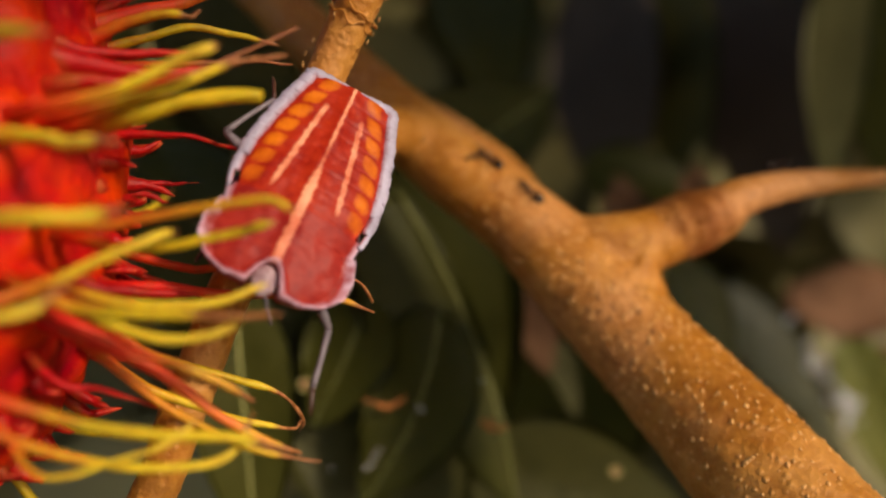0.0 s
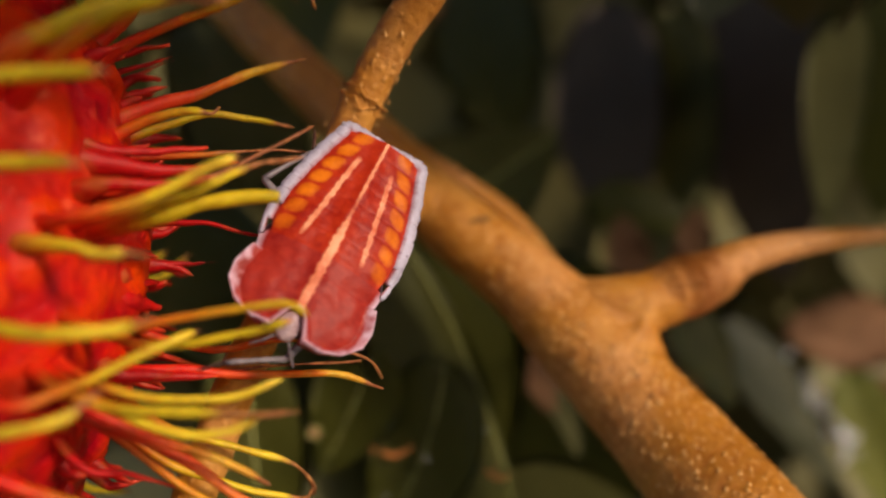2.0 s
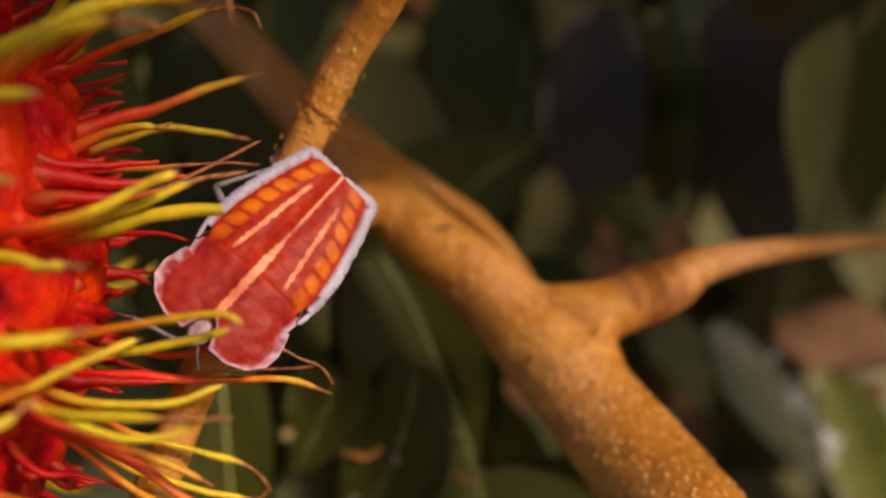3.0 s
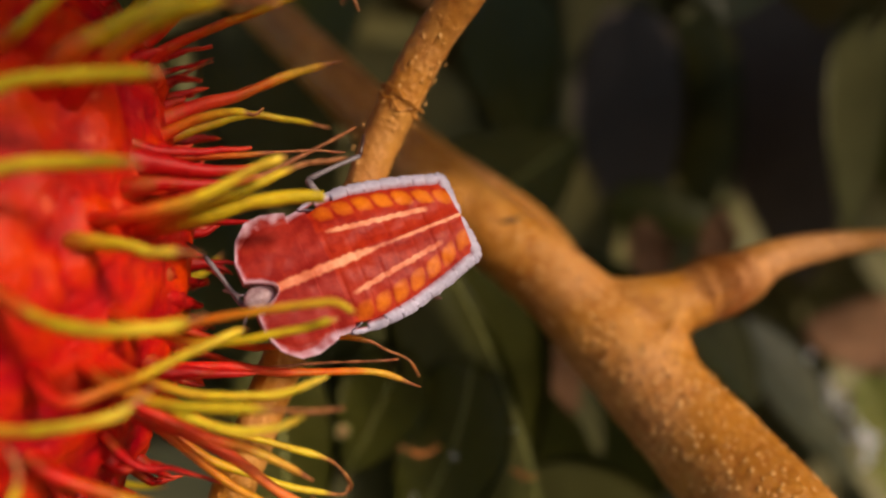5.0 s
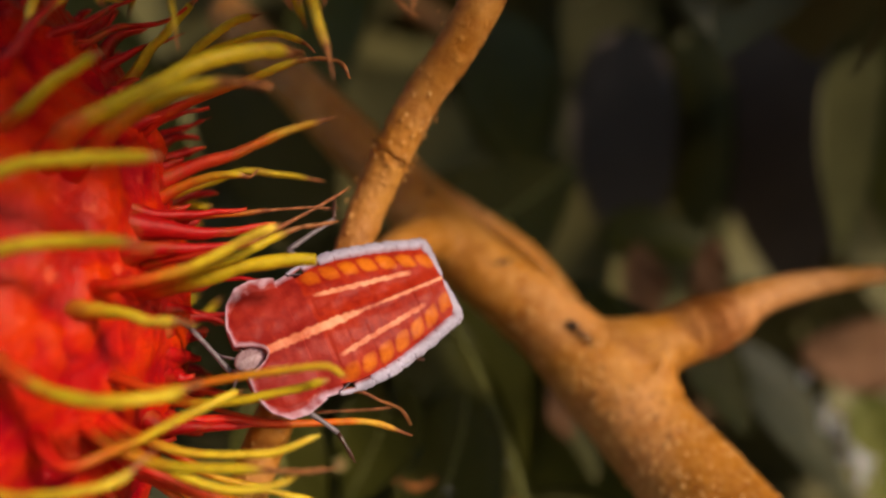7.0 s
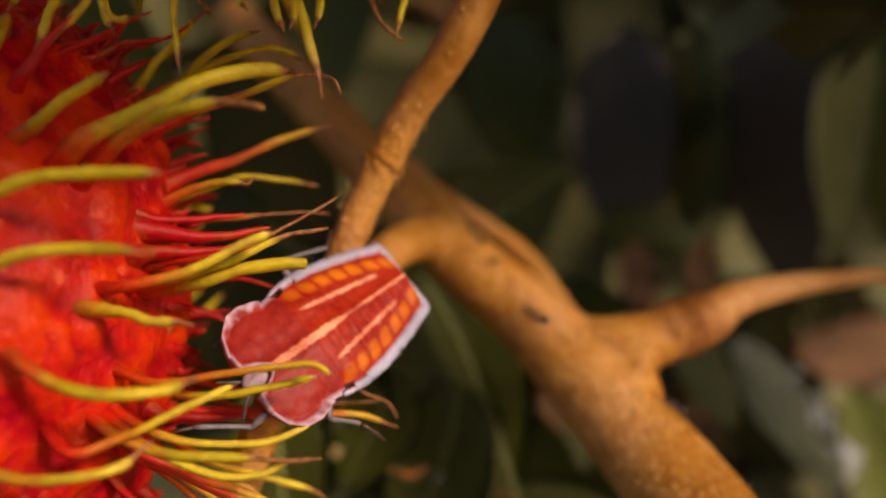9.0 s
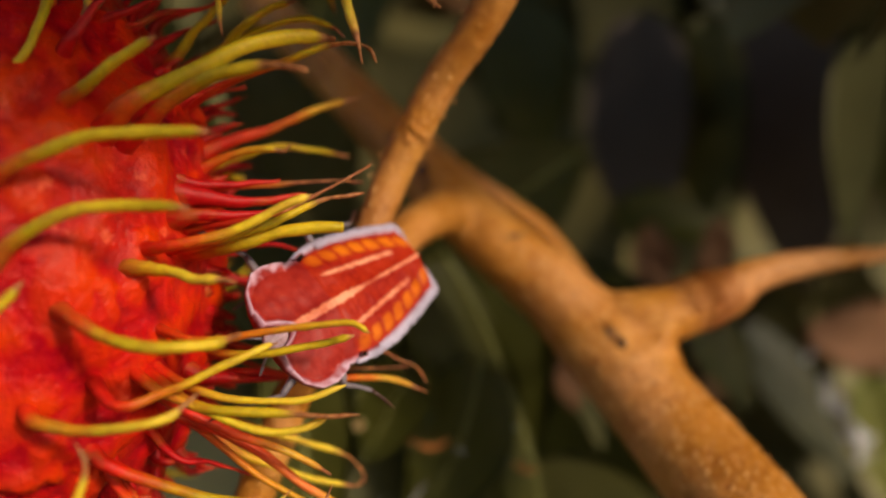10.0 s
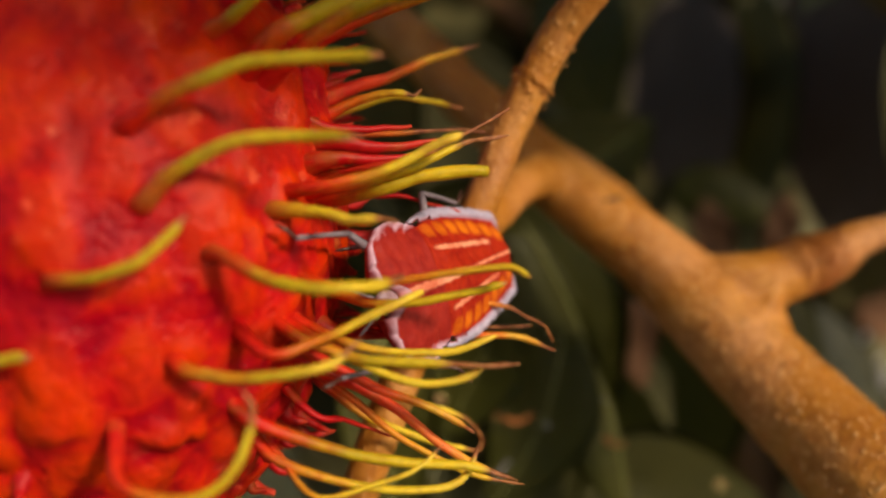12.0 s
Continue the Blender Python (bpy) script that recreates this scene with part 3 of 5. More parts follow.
# ---- the crowns of leaves farther off, and unseen leaves added above to shade the scene ----
def leaf_mass(name, count, box, size, mat, label, seed, lean=(0.0, -0.6, 0.6), hang=1.2):
    r = random.Random(seed)
    verts, faces = [], []
    prof = ((0.0, 0.02), (0.18, 0.30), (0.42, 0.42), (0.7, 0.33), (0.9, 0.13), (1.0, 0.0))
    hubs = [Vector([r.uniform(a, b) for a, b in box]) for _ in range(max(6, count // 22))]
    spread = min(b - a for a, b in box)
    for _ in range(count):
        p = r.choice(hubs) + Vector([r.gauss(0, 0.16 * spread + 0.03 * (b - a)) for a, b in box])
        if not all(a - 0.1 * (b - a) < v < b + 0.1 * (b - a) for v, (a, b) in zip(p, box)):
            p = Vector([r.uniform(a, b) for a, b in box])
        y = Vector((r.uniform(-0.7, 0.7), r.uniform(-0.5, 0.5), r.uniform(-hang, 0.1))).normalized()
        z = Vector(lean) + Vector((r.uniform(-0.8, 0.8), r.uniform(-0.8, 0.8), r.uniform(-0.8, 0.8)))
        z = (z - y * z.dot(y)).normalized()
        x = y.cross(z)
        length = r.uniform(*size)
        first = len(verts)
        for v, h in prof:
            c = p + y * v * length - z * length * 0.15 * (v - 0.3) ** 2
            for u in (-1, 0, 1):
                verts.append((c + x * u * h * length * 0.8 + z * abs(u) * h * length * 0.18) * MM)
        for j in range(len(prof) - 1):
            for i in range(2):
                a = first + 3 * j + i
                faces.append((a, a + 1, a + 4, a + 3))
    me = bpy.data.meshes.new(name)
    me.from_pydata(verts, [], faces)
    me.materials.append(mat)
    me.shade_smooth()
    ob = new(name, me)
    ob.location = ORIGIN
    return tagged(ob, label, "foliage", kind="stuff")


def foliage_material(name, dark, light):
    m, t, b = material(name, 0.55, 0.30)
    g = t.nodes.new("ShaderNodeNewGeometry")
    col = ramp(t, g.outputs["Random Per Island"], [(0.0, dark), (0.6, light), (0.9, light), (1.0, (light[0] * 1.25, light[1] * 1.2, light[2] * 1.1))])
    col = mixed(t, 0.4, col, ramp(t, grain(t, 40, 4), [(0.3, dark), (0.7, light)]))
    t.links.new(col, b.inputs["Base Color"])
    return m


FAR = foliage_material("far_foliage", (0.110, 0.098, 0.042), (0.162, 0.142, 0.058))
leaf_mass("foliage", 900, ((-260, 330), (255, 440), (-190, 200)), (45, 95), FAR, "dim dense rambutan leaves behind the stems", 3)
leaf_mass("foliage", 3200, ((-800, 900), (430, 1000), (-700, 700)), (90, 170), FAR, "dark deep tangle of leaves farther off", 4)
leaf_mass("foliage", 2600, ((-1800, 2000), (1050, 1900), (-1300, 1500)), (200, 380), FAR, "leafy dark woodland far behind", 8)
# leaves added out of view, only to block sun from the parts below
leaf_mass("unseen_shade_leaves", 70, ((120, 1050), (-70, 640), (255, 340)), (90, 170), FAR, "unseen leaves added high up to shade the woodland behind", 11, (0.3, -0.3, 0.9), 0.25)
leaf_mass("unseen_shade_leaves", 80, ((-58, 24), (-10, 34), (56, 80)), (22, 36), FAR, "unseen leaves added over the fruit to shade it", 6, (0.2, -0.2, 0.9), 0.25)
leaf_mass("unseen_shade_leaves", 18, ((4, 28), (-4, 20), (60, 67)), (16, 25), FAR, "unseen leaves added to shade the top of the fruit", 12, (0.3, -0.3, 0.9), 0.25)
leaf_mass("unseen_shade_leaves", 72, ((45, 80), (84, 150), (60, 96)), (28, 48), FAR, "unseen leaves added to shade the upper leaves behind", 9, (0.3, -0.3, 0.9), 0.25)
leaf_mass("unseen_shade_leaves", 60, ((8, 60), (50, 92), (66, 74)), (16, 26), FAR, "unseen leaves added to shade the upper stem", 13, (0.3, -0.3, 0.9), 0.25)
leaf_mass("unseen_shade_leaves", 20, ((70, 165), (110, 250), (135, 170)), (50, 80), FAR, "unseen leaves added to shade the near woodland", 14, (0.3, -0.3, 0.9), 0.25)
leaf_mass("unseen_shade_leaves", 45, ((125, 215), (15, 80), (62, 96)), (28, 46), FAR, "unseen leaves added to shade what lies behind the side shoot", 10, (0.3, -0.3, 0.9), 0.25)
leaf_mass("unseen_shade_leaves", 30, ((25, 72), (38, 78), (74, 98)), (26, 40), FAR, "unseen leaves added to shade the forked stem", 7, (0.3, -0.3, 0.9), 0.25)

# ---- fruits ----
def shell_point(size, lon, lat):
    n = Vector((math.cos(radians(lon)) * math.cos(radians(lat)), math.sin(radians(lon)) * math.cos(radians(lat)), math.sin(radians(lat))))
    return n, Vector((n.x * size[0], n.y * size[1], n.z * size[2]))


def scatter(count):
    for k in range(count):
        z = 1 - 2 * (k + 0.5) / count
        yield math.degrees(k * 2.39996) % 360 - 180, math.degrees(math.asin(z))


def shell(fruit, size, seed):
    """A leathery shell of low, uneven knobs with creases between them."""
    bm = bmesh.new()
    bmesh.ops.create_icosphere(bm, subdivisions=6, radius=1.0)
    r = random.Random(seed)
    knobs = np.array([shell_point((1, 1, 1), lon + r.uniform(-9, 9), max(-88, min(88, lat + r.uniform(-6, 6))))[0] for lon, lat in scatter(190)])
    tall = np.array([r.uniform(0.25, 1.25) for _ in knobs])
    layer = bm.verts.layers.float.new("along")
    for v in bm.verts:
        n = v.co.normalized()
        n = (n + 0.09 * noise.noise_vector(n * 5.0) + 0.05 * noise.noise_vector(n * 14.0)).normalized()
        d = np.linalg.norm(knobs - np.array(n), axis=1)
        order = np.argpartition(d, 2)[:2]
        first, second = sorted(order, key=lambda k: d[k])
        crease = min(1.0, (d[second] - d[first]) / 0.10)
        lump = 0.85 * tall[first] * crease * max(0.0, 1 - (d[first] / 0.20) ** 2) - 0.35
        lump += 0.55 * noise.noise(n * 5.0 + Vector((seed, 0, 0))) + 0.30 * noise.noise(n * 17) + 0.16 * noise.noise(n * 41)
        v[layer] = crease * (0.35 + 0.65 * min(1.0, tall[first])) * max(0.0, 1 - (d[first] / 0.26) ** 2)
        n = v.co.normalized()
        v.co = Vector((n.x * (size[0] + lump), n.y * (size[1] + lump), n.z * (size[2] + lump))) * MM
    return part("shell", bm, SHELL, fruit, "bright red bumpy leathery shell")


def long_spine(fruit, size, pts, r, mat, dry, n=22, sides=10, taper=0.26):
    """A soft spine through pts (mm about the fruit's middle), fleshy at its root, with its last share withered thin and brown."""
    pts = [Vector(p) for p in pts]
    root = Vector([v / s for v, s in zip(pts[0], size)])
    if root.length > 0.92:
        foot = root.normalized() * 0.90
        foot = Vector([v * s for v, s in zip(foot, size)])
        if root.length > 1.15:
            pts.insert(0, foot.lerp(pts[0], 0.55) - (pts[1] - pts[0]) * 0.12)
        pts.insert(0, foot)
    rows = [Vector(p) for p in spline([tuple(p) for p in pts], n)]
    length = sum((b - a).length for a, b in zip(rows, rows[1:]))
    way, radii, shrivel, gone = rng.uniform(0, 40), [], [], 0.0
    for k, p in enumerate(rows):
        u = gone / length
        w = max(0.0, min(1.0, (u - (1 - dry)) / max(0.02, dry * 0.35))) if dry else 0.0
        end = 1 if u < 0.93 else math.sqrt(max(0.05, 1 - ((u - 0.93) / 0.072) ** 2))
        knot = 1 + 0.10 * noise.noise(Vector((way, u * 7, 0)))
        radii.append(r * knot * (1 + 1.25 * math.exp(-gone / 2.6)) * (1.12 - taper * u) * (1 - 0.5 * w) * end)
        shrivel.append(w)
        if k:
            p += Vector((noise.noise(Vector((way, u * 5, 3))), noise.noise(Vector((way, u * 5, 7))), noise.noise(Vector((way, u * 5, 11))))) * 0.22 * min(1, u * 4)
        if k < n:
            gone += (rows[k + 1] - rows[k]).length
    bm = tube(bmesh.new(), rows, radii, sides, 0.84, 0.06 + 0.05 * (dry > 0.1), 1.1)
    layer = bm.verts.layers.float.new("dry")
    bm.verts.ensure_lookup_table()
    for i, v in enumerate(bm.verts):
        v[layer] = shrivel[i // sides]
    return part("spine", bm, mat, fruit)


rng = random.Random(5)
FRUIT_SIZE = (21.3, 21.3, 30.0)
FRUIT_AT = (-44.5, 68.8, 9.2)
fruit = thing("rambutan_fruit", at(*FRUIT_AT), "ripe red rambutan fruit with long yellow-tipped soft spines", "fruit", "rambutan fruits")
shell(fruit, FRUIT_SIZE, 1.0)
fruit_spine = functools.partial(long_spine, fruit, FRUIT_SIZE)
fruit_spine([(9.2, -18.8, 5.9), (12.1, -19.6, 7.7), (14.7, -19.8, 9.0), (17.4, -19.6, 10.1), (21.7, -19.4, 10.5), (26.7, -20.1, 10.5)], 0.50, SPINE_OLIVE, 0.06)
fruit_spine([(10.3, -18.6, 0.6), (12.4, -19.3, 2.4), (14.7, -19.6, 3.9), (17.4, -19.5, 5.0), (20.9, -19.3, 5.3), (25.3, -19.9, 5.0)], 0.48, SPINE_OLIVE, 0.06)
fruit_spine([(5.1, -20.6, -4.6), (7.7, -21.4, -4.4), (10.3, -22.0, -3.6), (12.6, -22.0, -2.1), (14.1, -21.4, -0.1)], 0.44, SPINE_OLIVE, 0.05)
fruit_spine([(10.9, -10.8, 23.4), (10.9, -13.1, 20.0), (10.4, -14.5, 17.1), (8.5, -15.2, 14.2)], 0.42, SPINE_OLIVE, 0.05)
fruit_spine([(11.3, -12.6, 12.3), (15.0, -14.4, 14.3), (18.2, -15.5, 16.5), (21.2, -16.0, 18.0)], 0.48, SPINE_OLIVE, 0.06)
fruit_spine([(18.4, -13.8, 13.4), (20.2, -13.4, 14.5), (24.0, -13.0, 16.4), (27.1, -11.7, 18.4), (30.5, -9.5, 19.7), (33.3, -7.3, 20.0)], 0.72, SPINE_OLIVE, 0.09)
fruit_spine([(18.8, -11.8, 11.8), (21.5, -13.4, 13.7), (25.1, -15.0, 15.2), (28.6, -16.0, 15.9), (30.6, -16.4, 15.9), (32.9, -16.8, 15.5)], 0.60, SPINE_OLIVE, 0.22)
fruit_spine([(19.6, -0.8, 16.0), (25.1, -1.6, 18.2), (29.3, -2.4, 19.6), (32.7, -2.8, 20.7), (35.5, -2.8, 20.4), (36.4, -2.8, 18.9)], 0.42, SPINE_GOLD, 0.30)
fruit_spine([(20.0, 1.2, 19.2), (22.8, 0.5, 22.5), (26.1, -0.1, 24.4), (29.2, -0.8, 24.9)], 0.45, SPINE_OLIVE, 0.05)
fruit_spine([(20.1, 2.2, 20.7), (25.1, 2.0, 23.1), (28.9, 1.7, 23.9), (31.6, 1.5, 23.0), (32.8, 1.2, 22.0)], 0.40, SPINE_OLIVE, 0.10)
fruit_spine([(16.2, 1.2, 19.4), (18.4, 0.9, 22.0), (21.2, 0.5, 25.1), (22.9, 0.2, 26.8)], 0.42, SPINE_OLIVE, 0.10)
fruit_spine([(18.5, 1.2, 10.4), (21.4, 3.7, 12.5), (24.6, 6.2, 13.9), (28.5, 8.7, 16.2), (33.2, 11.2, 18.3)], 0.60, SPINE_ROSY, 0.08, taper=0.55)
fruit_spine([(19.2, -0.8, 8.9), (23.3, -0.6, 10.9), (26.1, -0.5, 11.4), (27.5, -0.3, 11.2), (28.2, -0.1, 11.7)], 0.40, SPINE_GOLD, 0.20)
fruit_spine([(19.3, 5.2, 10.1), (24.2, 7.5, 12.2), (28.3, 9.9, 12.3), (32.1, 12.2, 11.8)], 0.36, SPINE_OLIVE, 0.15)
fruit_spine([(14.9, 11.2, 8.8), (17.3, 11.2, 9.5), (21.0, 11.2, 9.3)], 0.45, SPINE_OLIVE, 0.05)
fruit_spine([(17.3, 0.2, 8.4), (21.0, 1.7, 7.8), (26.5, 3.2, 8.3), (31.1, 4.7, 8.8), (34.2, 6.2, 8.8)], 0.32, SPINE_TAN, 0.50)
fruit_spine([(28.6, -6.8, 5.3), (30.7, -5.3, 6.5), (33.3, -3.8, 8.1), (35.5, -2.3, 9.6), (35.9, -0.8, 10.1)], 0.30, SPINE_TAN, 0.60)
fruit_spine([(21.0, -11.8, 2.3), (24.9, -11.3, 3.2), (27.9, -10.9, 4.6), (30.5, -10.5, 6.0), (32.1, -10.0, 6.8)], 0.46, SPINE_GOLD, 0.03)
fruit_spine([(22.2, -8.8, 2.4), (27.5, -7.8, 4.0), (30.6, -6.8, 5.5), (32.7, -5.8, 6.6), (35.7, -4.8, 7.2)], 0.42, SPINE_OLIVE, 0.30)
fruit_spine([(25.3, -6.8, 2.4), (29.0, -6.3, 3.6), (32.3, -5.9, 4.1), (34.0, -5.4, 4.2)], 0.68, SPINE_OLIVE, 0.02)
fruit_spine([(22.5, 2.2, 2.5), (26.7, 2.8, 2.2), (29.3, 3.5, 1.6), (31.8, 4.1, 1.0)], 0.33, SPINE_PINK, 0.00, taper=0.80)
fruit_spine([(17.9, 6.2, -1.1), (22.8, 7.2, -1.2), (25.7, 8.2, -1.0)], 0.43, SPINE_PINK, 0.00, taper=0.80)
fruit_spine([(17.6, -11.8, 0.5), (21.0, -12.9, 0.4), (24.1, -14.1, -0.1), (27.4, -15.2, -0.3)], 0.50, SPINE_GOLD, 0.15)
fruit_spine([(16.0, -17.8, -3.2), (19.1, -18.3, -4.5), (23.0, -18.8, -5.0), (26.0, -17.0, -4.8), (27.8, -15.2, -4.3)], 0.56, SPINE_OLIVE, 0.12)
fruit_spine([(23.4, -10.8, -5.4), (28.1, -11.0, -4.6), (31.7, -11.3, -4.0), (35.4, -11.5, -3.6), (37.1, -11.8, -4.4)], 0.36, SPINE_AMBER, 0.02)
fruit_spine([(25.1, -8.8, -6.7), (28.8, -8.8, -6.5), (32.1, -8.8, -5.8), (35.6, -8.8, -4.9)], 0.42, SPINE_OLIVE, 0.03)
fruit_spine([(18.0, -14.8, -9.9), (21.4, -13.5, -9.2), (25.3, -12.3, -7.3), (28.1, -11.0, -6.0), (29.4, -9.8, -5.5)], 0.44, SPINE_GOLD, 0.03)
fruit_spine([(12.6, -16.8, -10.9), (16.9, -17.8, -11.3), (21.5, -18.8, -10.6), (23.4, -17.5, -10.1), (25.1, -16.3, -8.6)], 0.48, SPINE_GOLD, 0.12)
fruit_spine([(9.6, -19.8, -18.3), (13.2, -20.2, -19.1), (16.3, -20.6, -18.0), (17.9, -20.8, -15.3), (18.4, -20.8, -12.8), (17.6, -20.8, -11.2)], 0.44, SPINE_GOLD, 0.16)
fruit_spine([(21.1, -11.8, -9.7), (26.0, -11.5, -11.6), (29.1, -11.3, -12.6), (31.8, -11.0, -12.3), (33.8, -10.8, -11.1)], 0.42, SPINE_GOLD, 0.02)
fruit_spine([(22.7, -9.8, -9.5), (27.6, -9.3, -10.5), (31.2, -8.8, -10.4), (34.9, -8.3, -9.1)], 0.40, SPINE_GOLD, 0.00)
fruit_spine([(23.9, -11.8, -10.6), (29.7, -11.7, -10.9), (33.7, -11.7, -11.1), (36.5, -11.6, -10.9)], 0.52, SPINE_OLIVE, 0.30)
fruit_spine([(20.1, -0.8, -9.7), (24.8, 0.6, -9.7), (28.3, 2.0, -10.3), (32.4, 3.4, -10.5), (37.2, 4.8, -10.7), (41.0, 6.2, -12.0)], 0.53, SPINE_ROSY, 0.10, taper=0.55)
fruit_spine([(27.1, 3.2, -8.5), (32.4, 4.0, -7.5), (36.2, 4.8, -7.8), (38.2, 5.6, -8.8), (39.9, 6.4, -9.6), (40.7, 7.2, -11.2)], 0.36, SPINE_AMBER, 0.35)
fruit_spine([(26.4, 4.2, -10.2), (30.6, 5.5, -10.1), (34.5, 6.9, -10.0), (38.8, 8.2, -9.9)], 0.27, SPINE_TAN, 0.60)
fruit_spine([(20.1, -6.8, -12.2), (24.1, -5.3, -14.2), (27.7, -3.8, -16.9), (32.0, -2.3, -20.3), (35.9, -0.8, -22.3)], 0.62, SPINE_RED, 0.10, taper=0.50)
fruit_spine([(23.2, 5.2, -15.7), (28.5, 7.0, -17.6), (32.3, 8.7, -19.3), (34.1, 10.5, -21.7), (33.6, 12.2, -23.4)], 0.42, SPINE_GOLD, 0.30)
fruit_spine([(23.7, 3.2, -18.2), (28.7, 5.5, -20.6), (33.5, 7.9, -22.3), (34.2, 10.2, -22.1)], 0.40, SPINE_GOLD, 0.20)
fruit_spine([(15.5, -11.8, -15.1), (19.3, -11.0, -16.9), (23.5, -10.2, -18.3), (27.9, -9.4, -19.1), (32.7, -8.6, -19.5), (36.6, -7.8, -20.8)], 0.52, SPINE_OLIVE, 0.12)
fruit_spine([(18.4, -10.8, -19.2), (24.4, -9.8, -20.9), (29.2, -8.8, -21.4), (32.3, -7.8, -20.6), (33.6, -6.8, -17.8)], 0.42, SPINE_GOLD, 0.06)
fruit_spine([(21.2, -11.8, -21.2), (24.9, -10.8, -20.6), (28.6, -9.8, -19.4), (30.7, -8.8, -17.7)], 0.26, SPINE_GOLD, 0.05)
fruit_spine([(23.7, -4.8, -15.6), (26.5, -4.0, -18.1), (30.8, -3.3, -20.6), (34.3, -2.5, -22.1), (37.6, -1.8, -22.7)], 0.36, SPINE_AMBER, 0.15)
fruit_spine([(-1.0, -20.8, -10.6), (2.2, -21.6, -9.9), (4.4, -22.2, -9.4)], 0.50, SPINE_OLIVE, 0.05)
fruit_spine([(13.7, 4.2, 14.1), (19.2, 5.2, 15.9), (22.3, 6.2, 17.2)], 0.45, SPINE_PINK, 0.00, taper=0.80)
fruit_spine([(14.8, 2.2, 15.8), (18.2, 3.2, 16.7), (22.7, 4.2, 17.8)], 0.45, SPINE_PINK, 0.00, taper=0.80)
fruit_spine([(15.0, 3.2, 11.8), (18.7, 5.2, 13.1), (20.6, 7.2, 14.3)], 0.43, SPINE_PINK, 0.00, taper=0.80)
fruit_spine([(18.7, -4.8, 6.8), (23.2, -3.5, 6.3), (26.4, -2.1, 6.4), (29.8, -0.8, 7.2)], 0.78, SPINE_PINK, 0.00, taper=0.80)
fruit_spine([(21.4, -6.8, 4.9), (25.3, -5.3, 5.0), (29.4, -3.8, 5.8)], 0.69, SPINE_PINK, 0.00, taper=0.80)
fruit_spine([(20.7, -2.8, -9.5), (24.1, -0.8, -10.0), (27.6, 1.2, -10.3)], 0.75, SPINE_PINK, 0.00, taper=0.80)
fruit_spine([(15.6, -5.8, 9.5), (20.0, -4.1, 7.8), (23.1, -2.5, 7.8), (27.3, -0.8, 8.4)], 0.62, SPINE_PINK, 0.00, taper=0.80)
fruit_spine([(20.1, -6.8, -15.9), (22.5, -4.8, -16.8), (26.0, -2.8, -18.5)], 0.38, SPINE_PINK, 0.00, taper=0.80)
fruit_spine([(10.0, 7.2, 15.6), (14.5, 8.7, 15.1), (21.2, 10.2, 17.8)], 0.45, SPINE_PINK, 0.00, taper=0.80)
fruit_spine([(13.5, -4.8, 20.3), (16.7, -2.8, 23.1), (20.1, -0.8, 24.2), (23.9, 1.2, 27.7)], 0.38, SPINE_PINK, 0.00, taper=0.80)
fruit_spine([(12.5, -6.8, 21.1), (16.0, -4.8, 23.5), (19.7, -2.8, 26.3)], 0.43, SPINE_PINK, 0.00, taper=0.80)
fruit_spine([(14.3, -0.8, 19.8), (17.8, 1.2, 22.6), (20.9, 3.2, 24.3)], 0.43, SPINE_PINK, 0.00, taper=0.80)
fruit_spine([(13.2, -12.8, 18.5), (14.9, -11.8, 21.4), (16.2, -10.8, 23.9)], 0.50, SPINE_PINK, 0.00, taper=0.80)
fruit_spine([(21.3, -8.8, -11.4), (25.1, -7.5, -13.5), (29.4, -6.1, -15.3), (33.2, -4.8, -17.6)], 0.56, SPINE_ROSY, 0.10, taper=0.55)
fruit_spine([(20.1, -0.8, -2.1), (21.0, 1.7, -2.6), (21.8, 4.2, -2.7)], 0.75, SPINE_PINK, 0.00, taper=0.80)
fruit_spine([(20.1, -0.8, -3.8), (21.1, 1.7, -4.4), (22.0, 4.2, -4.9)], 0.85, SPINE_PINK, 0.00, taper=0.80)
fruit_spine([(20.0, -0.8, -5.4), (21.0, 1.7, -6.2), (22.3, 4.2, -6.9)], 0.80, SPINE_PINK, 0.00, taper=0.80)
fruit_spine([(20.0, -0.8, -7.1), (21.3, 1.7, -8.1), (22.7, 4.2, -9.0)], 0.75, SPINE_PINK, 0.00, taper=0.80)
fruit_spine([(19.9, -0.8, -0.8), (20.5, 1.7, -0.9), (20.9, 4.2, -0.6)], 0.70, SPINE_PINK, 0.00, taper=0.80)
fruit_spine([(19.4, -0.8, -8.6), (20.8, 1.7, -10.0), (22.0, 4.2, -11.6)], 0.70, SPINE_PINK, 0.00, taper=0.80)
# fleshy red spines that have not grown out stand between the long ones
VIEW = Vector((0.56, -0.82, 0.05)).normalized()
for lon, lat in scatter(420):
    n, base = shell_point(FRUIT_SIZE, lon + rng.uniform(-5, 5), max(-88, min(88, lat + rng.uniform(-3, 3))))
    if -0.15 < n.dot(VIEW) < 0.62:
        side = Vector((rng.uniform(-1, 1), rng.uniform(-1, 1), rng.uniform(-1, 1)))
        reach = rng.uniform(2.0, 4.4) * (1.0 if n.dot(VIEW) < 0.35 else 0.6)
        way = (n + side * 0.35 + Vector((0.35, 0.1, 0.1))).normalized()
        fruit_spine([base, base + n * reach * 0.5, base + way * reach], rng.uniform(0.5, 0.85), SPINE_PINK, 0.0, 9, 8, 0.85)
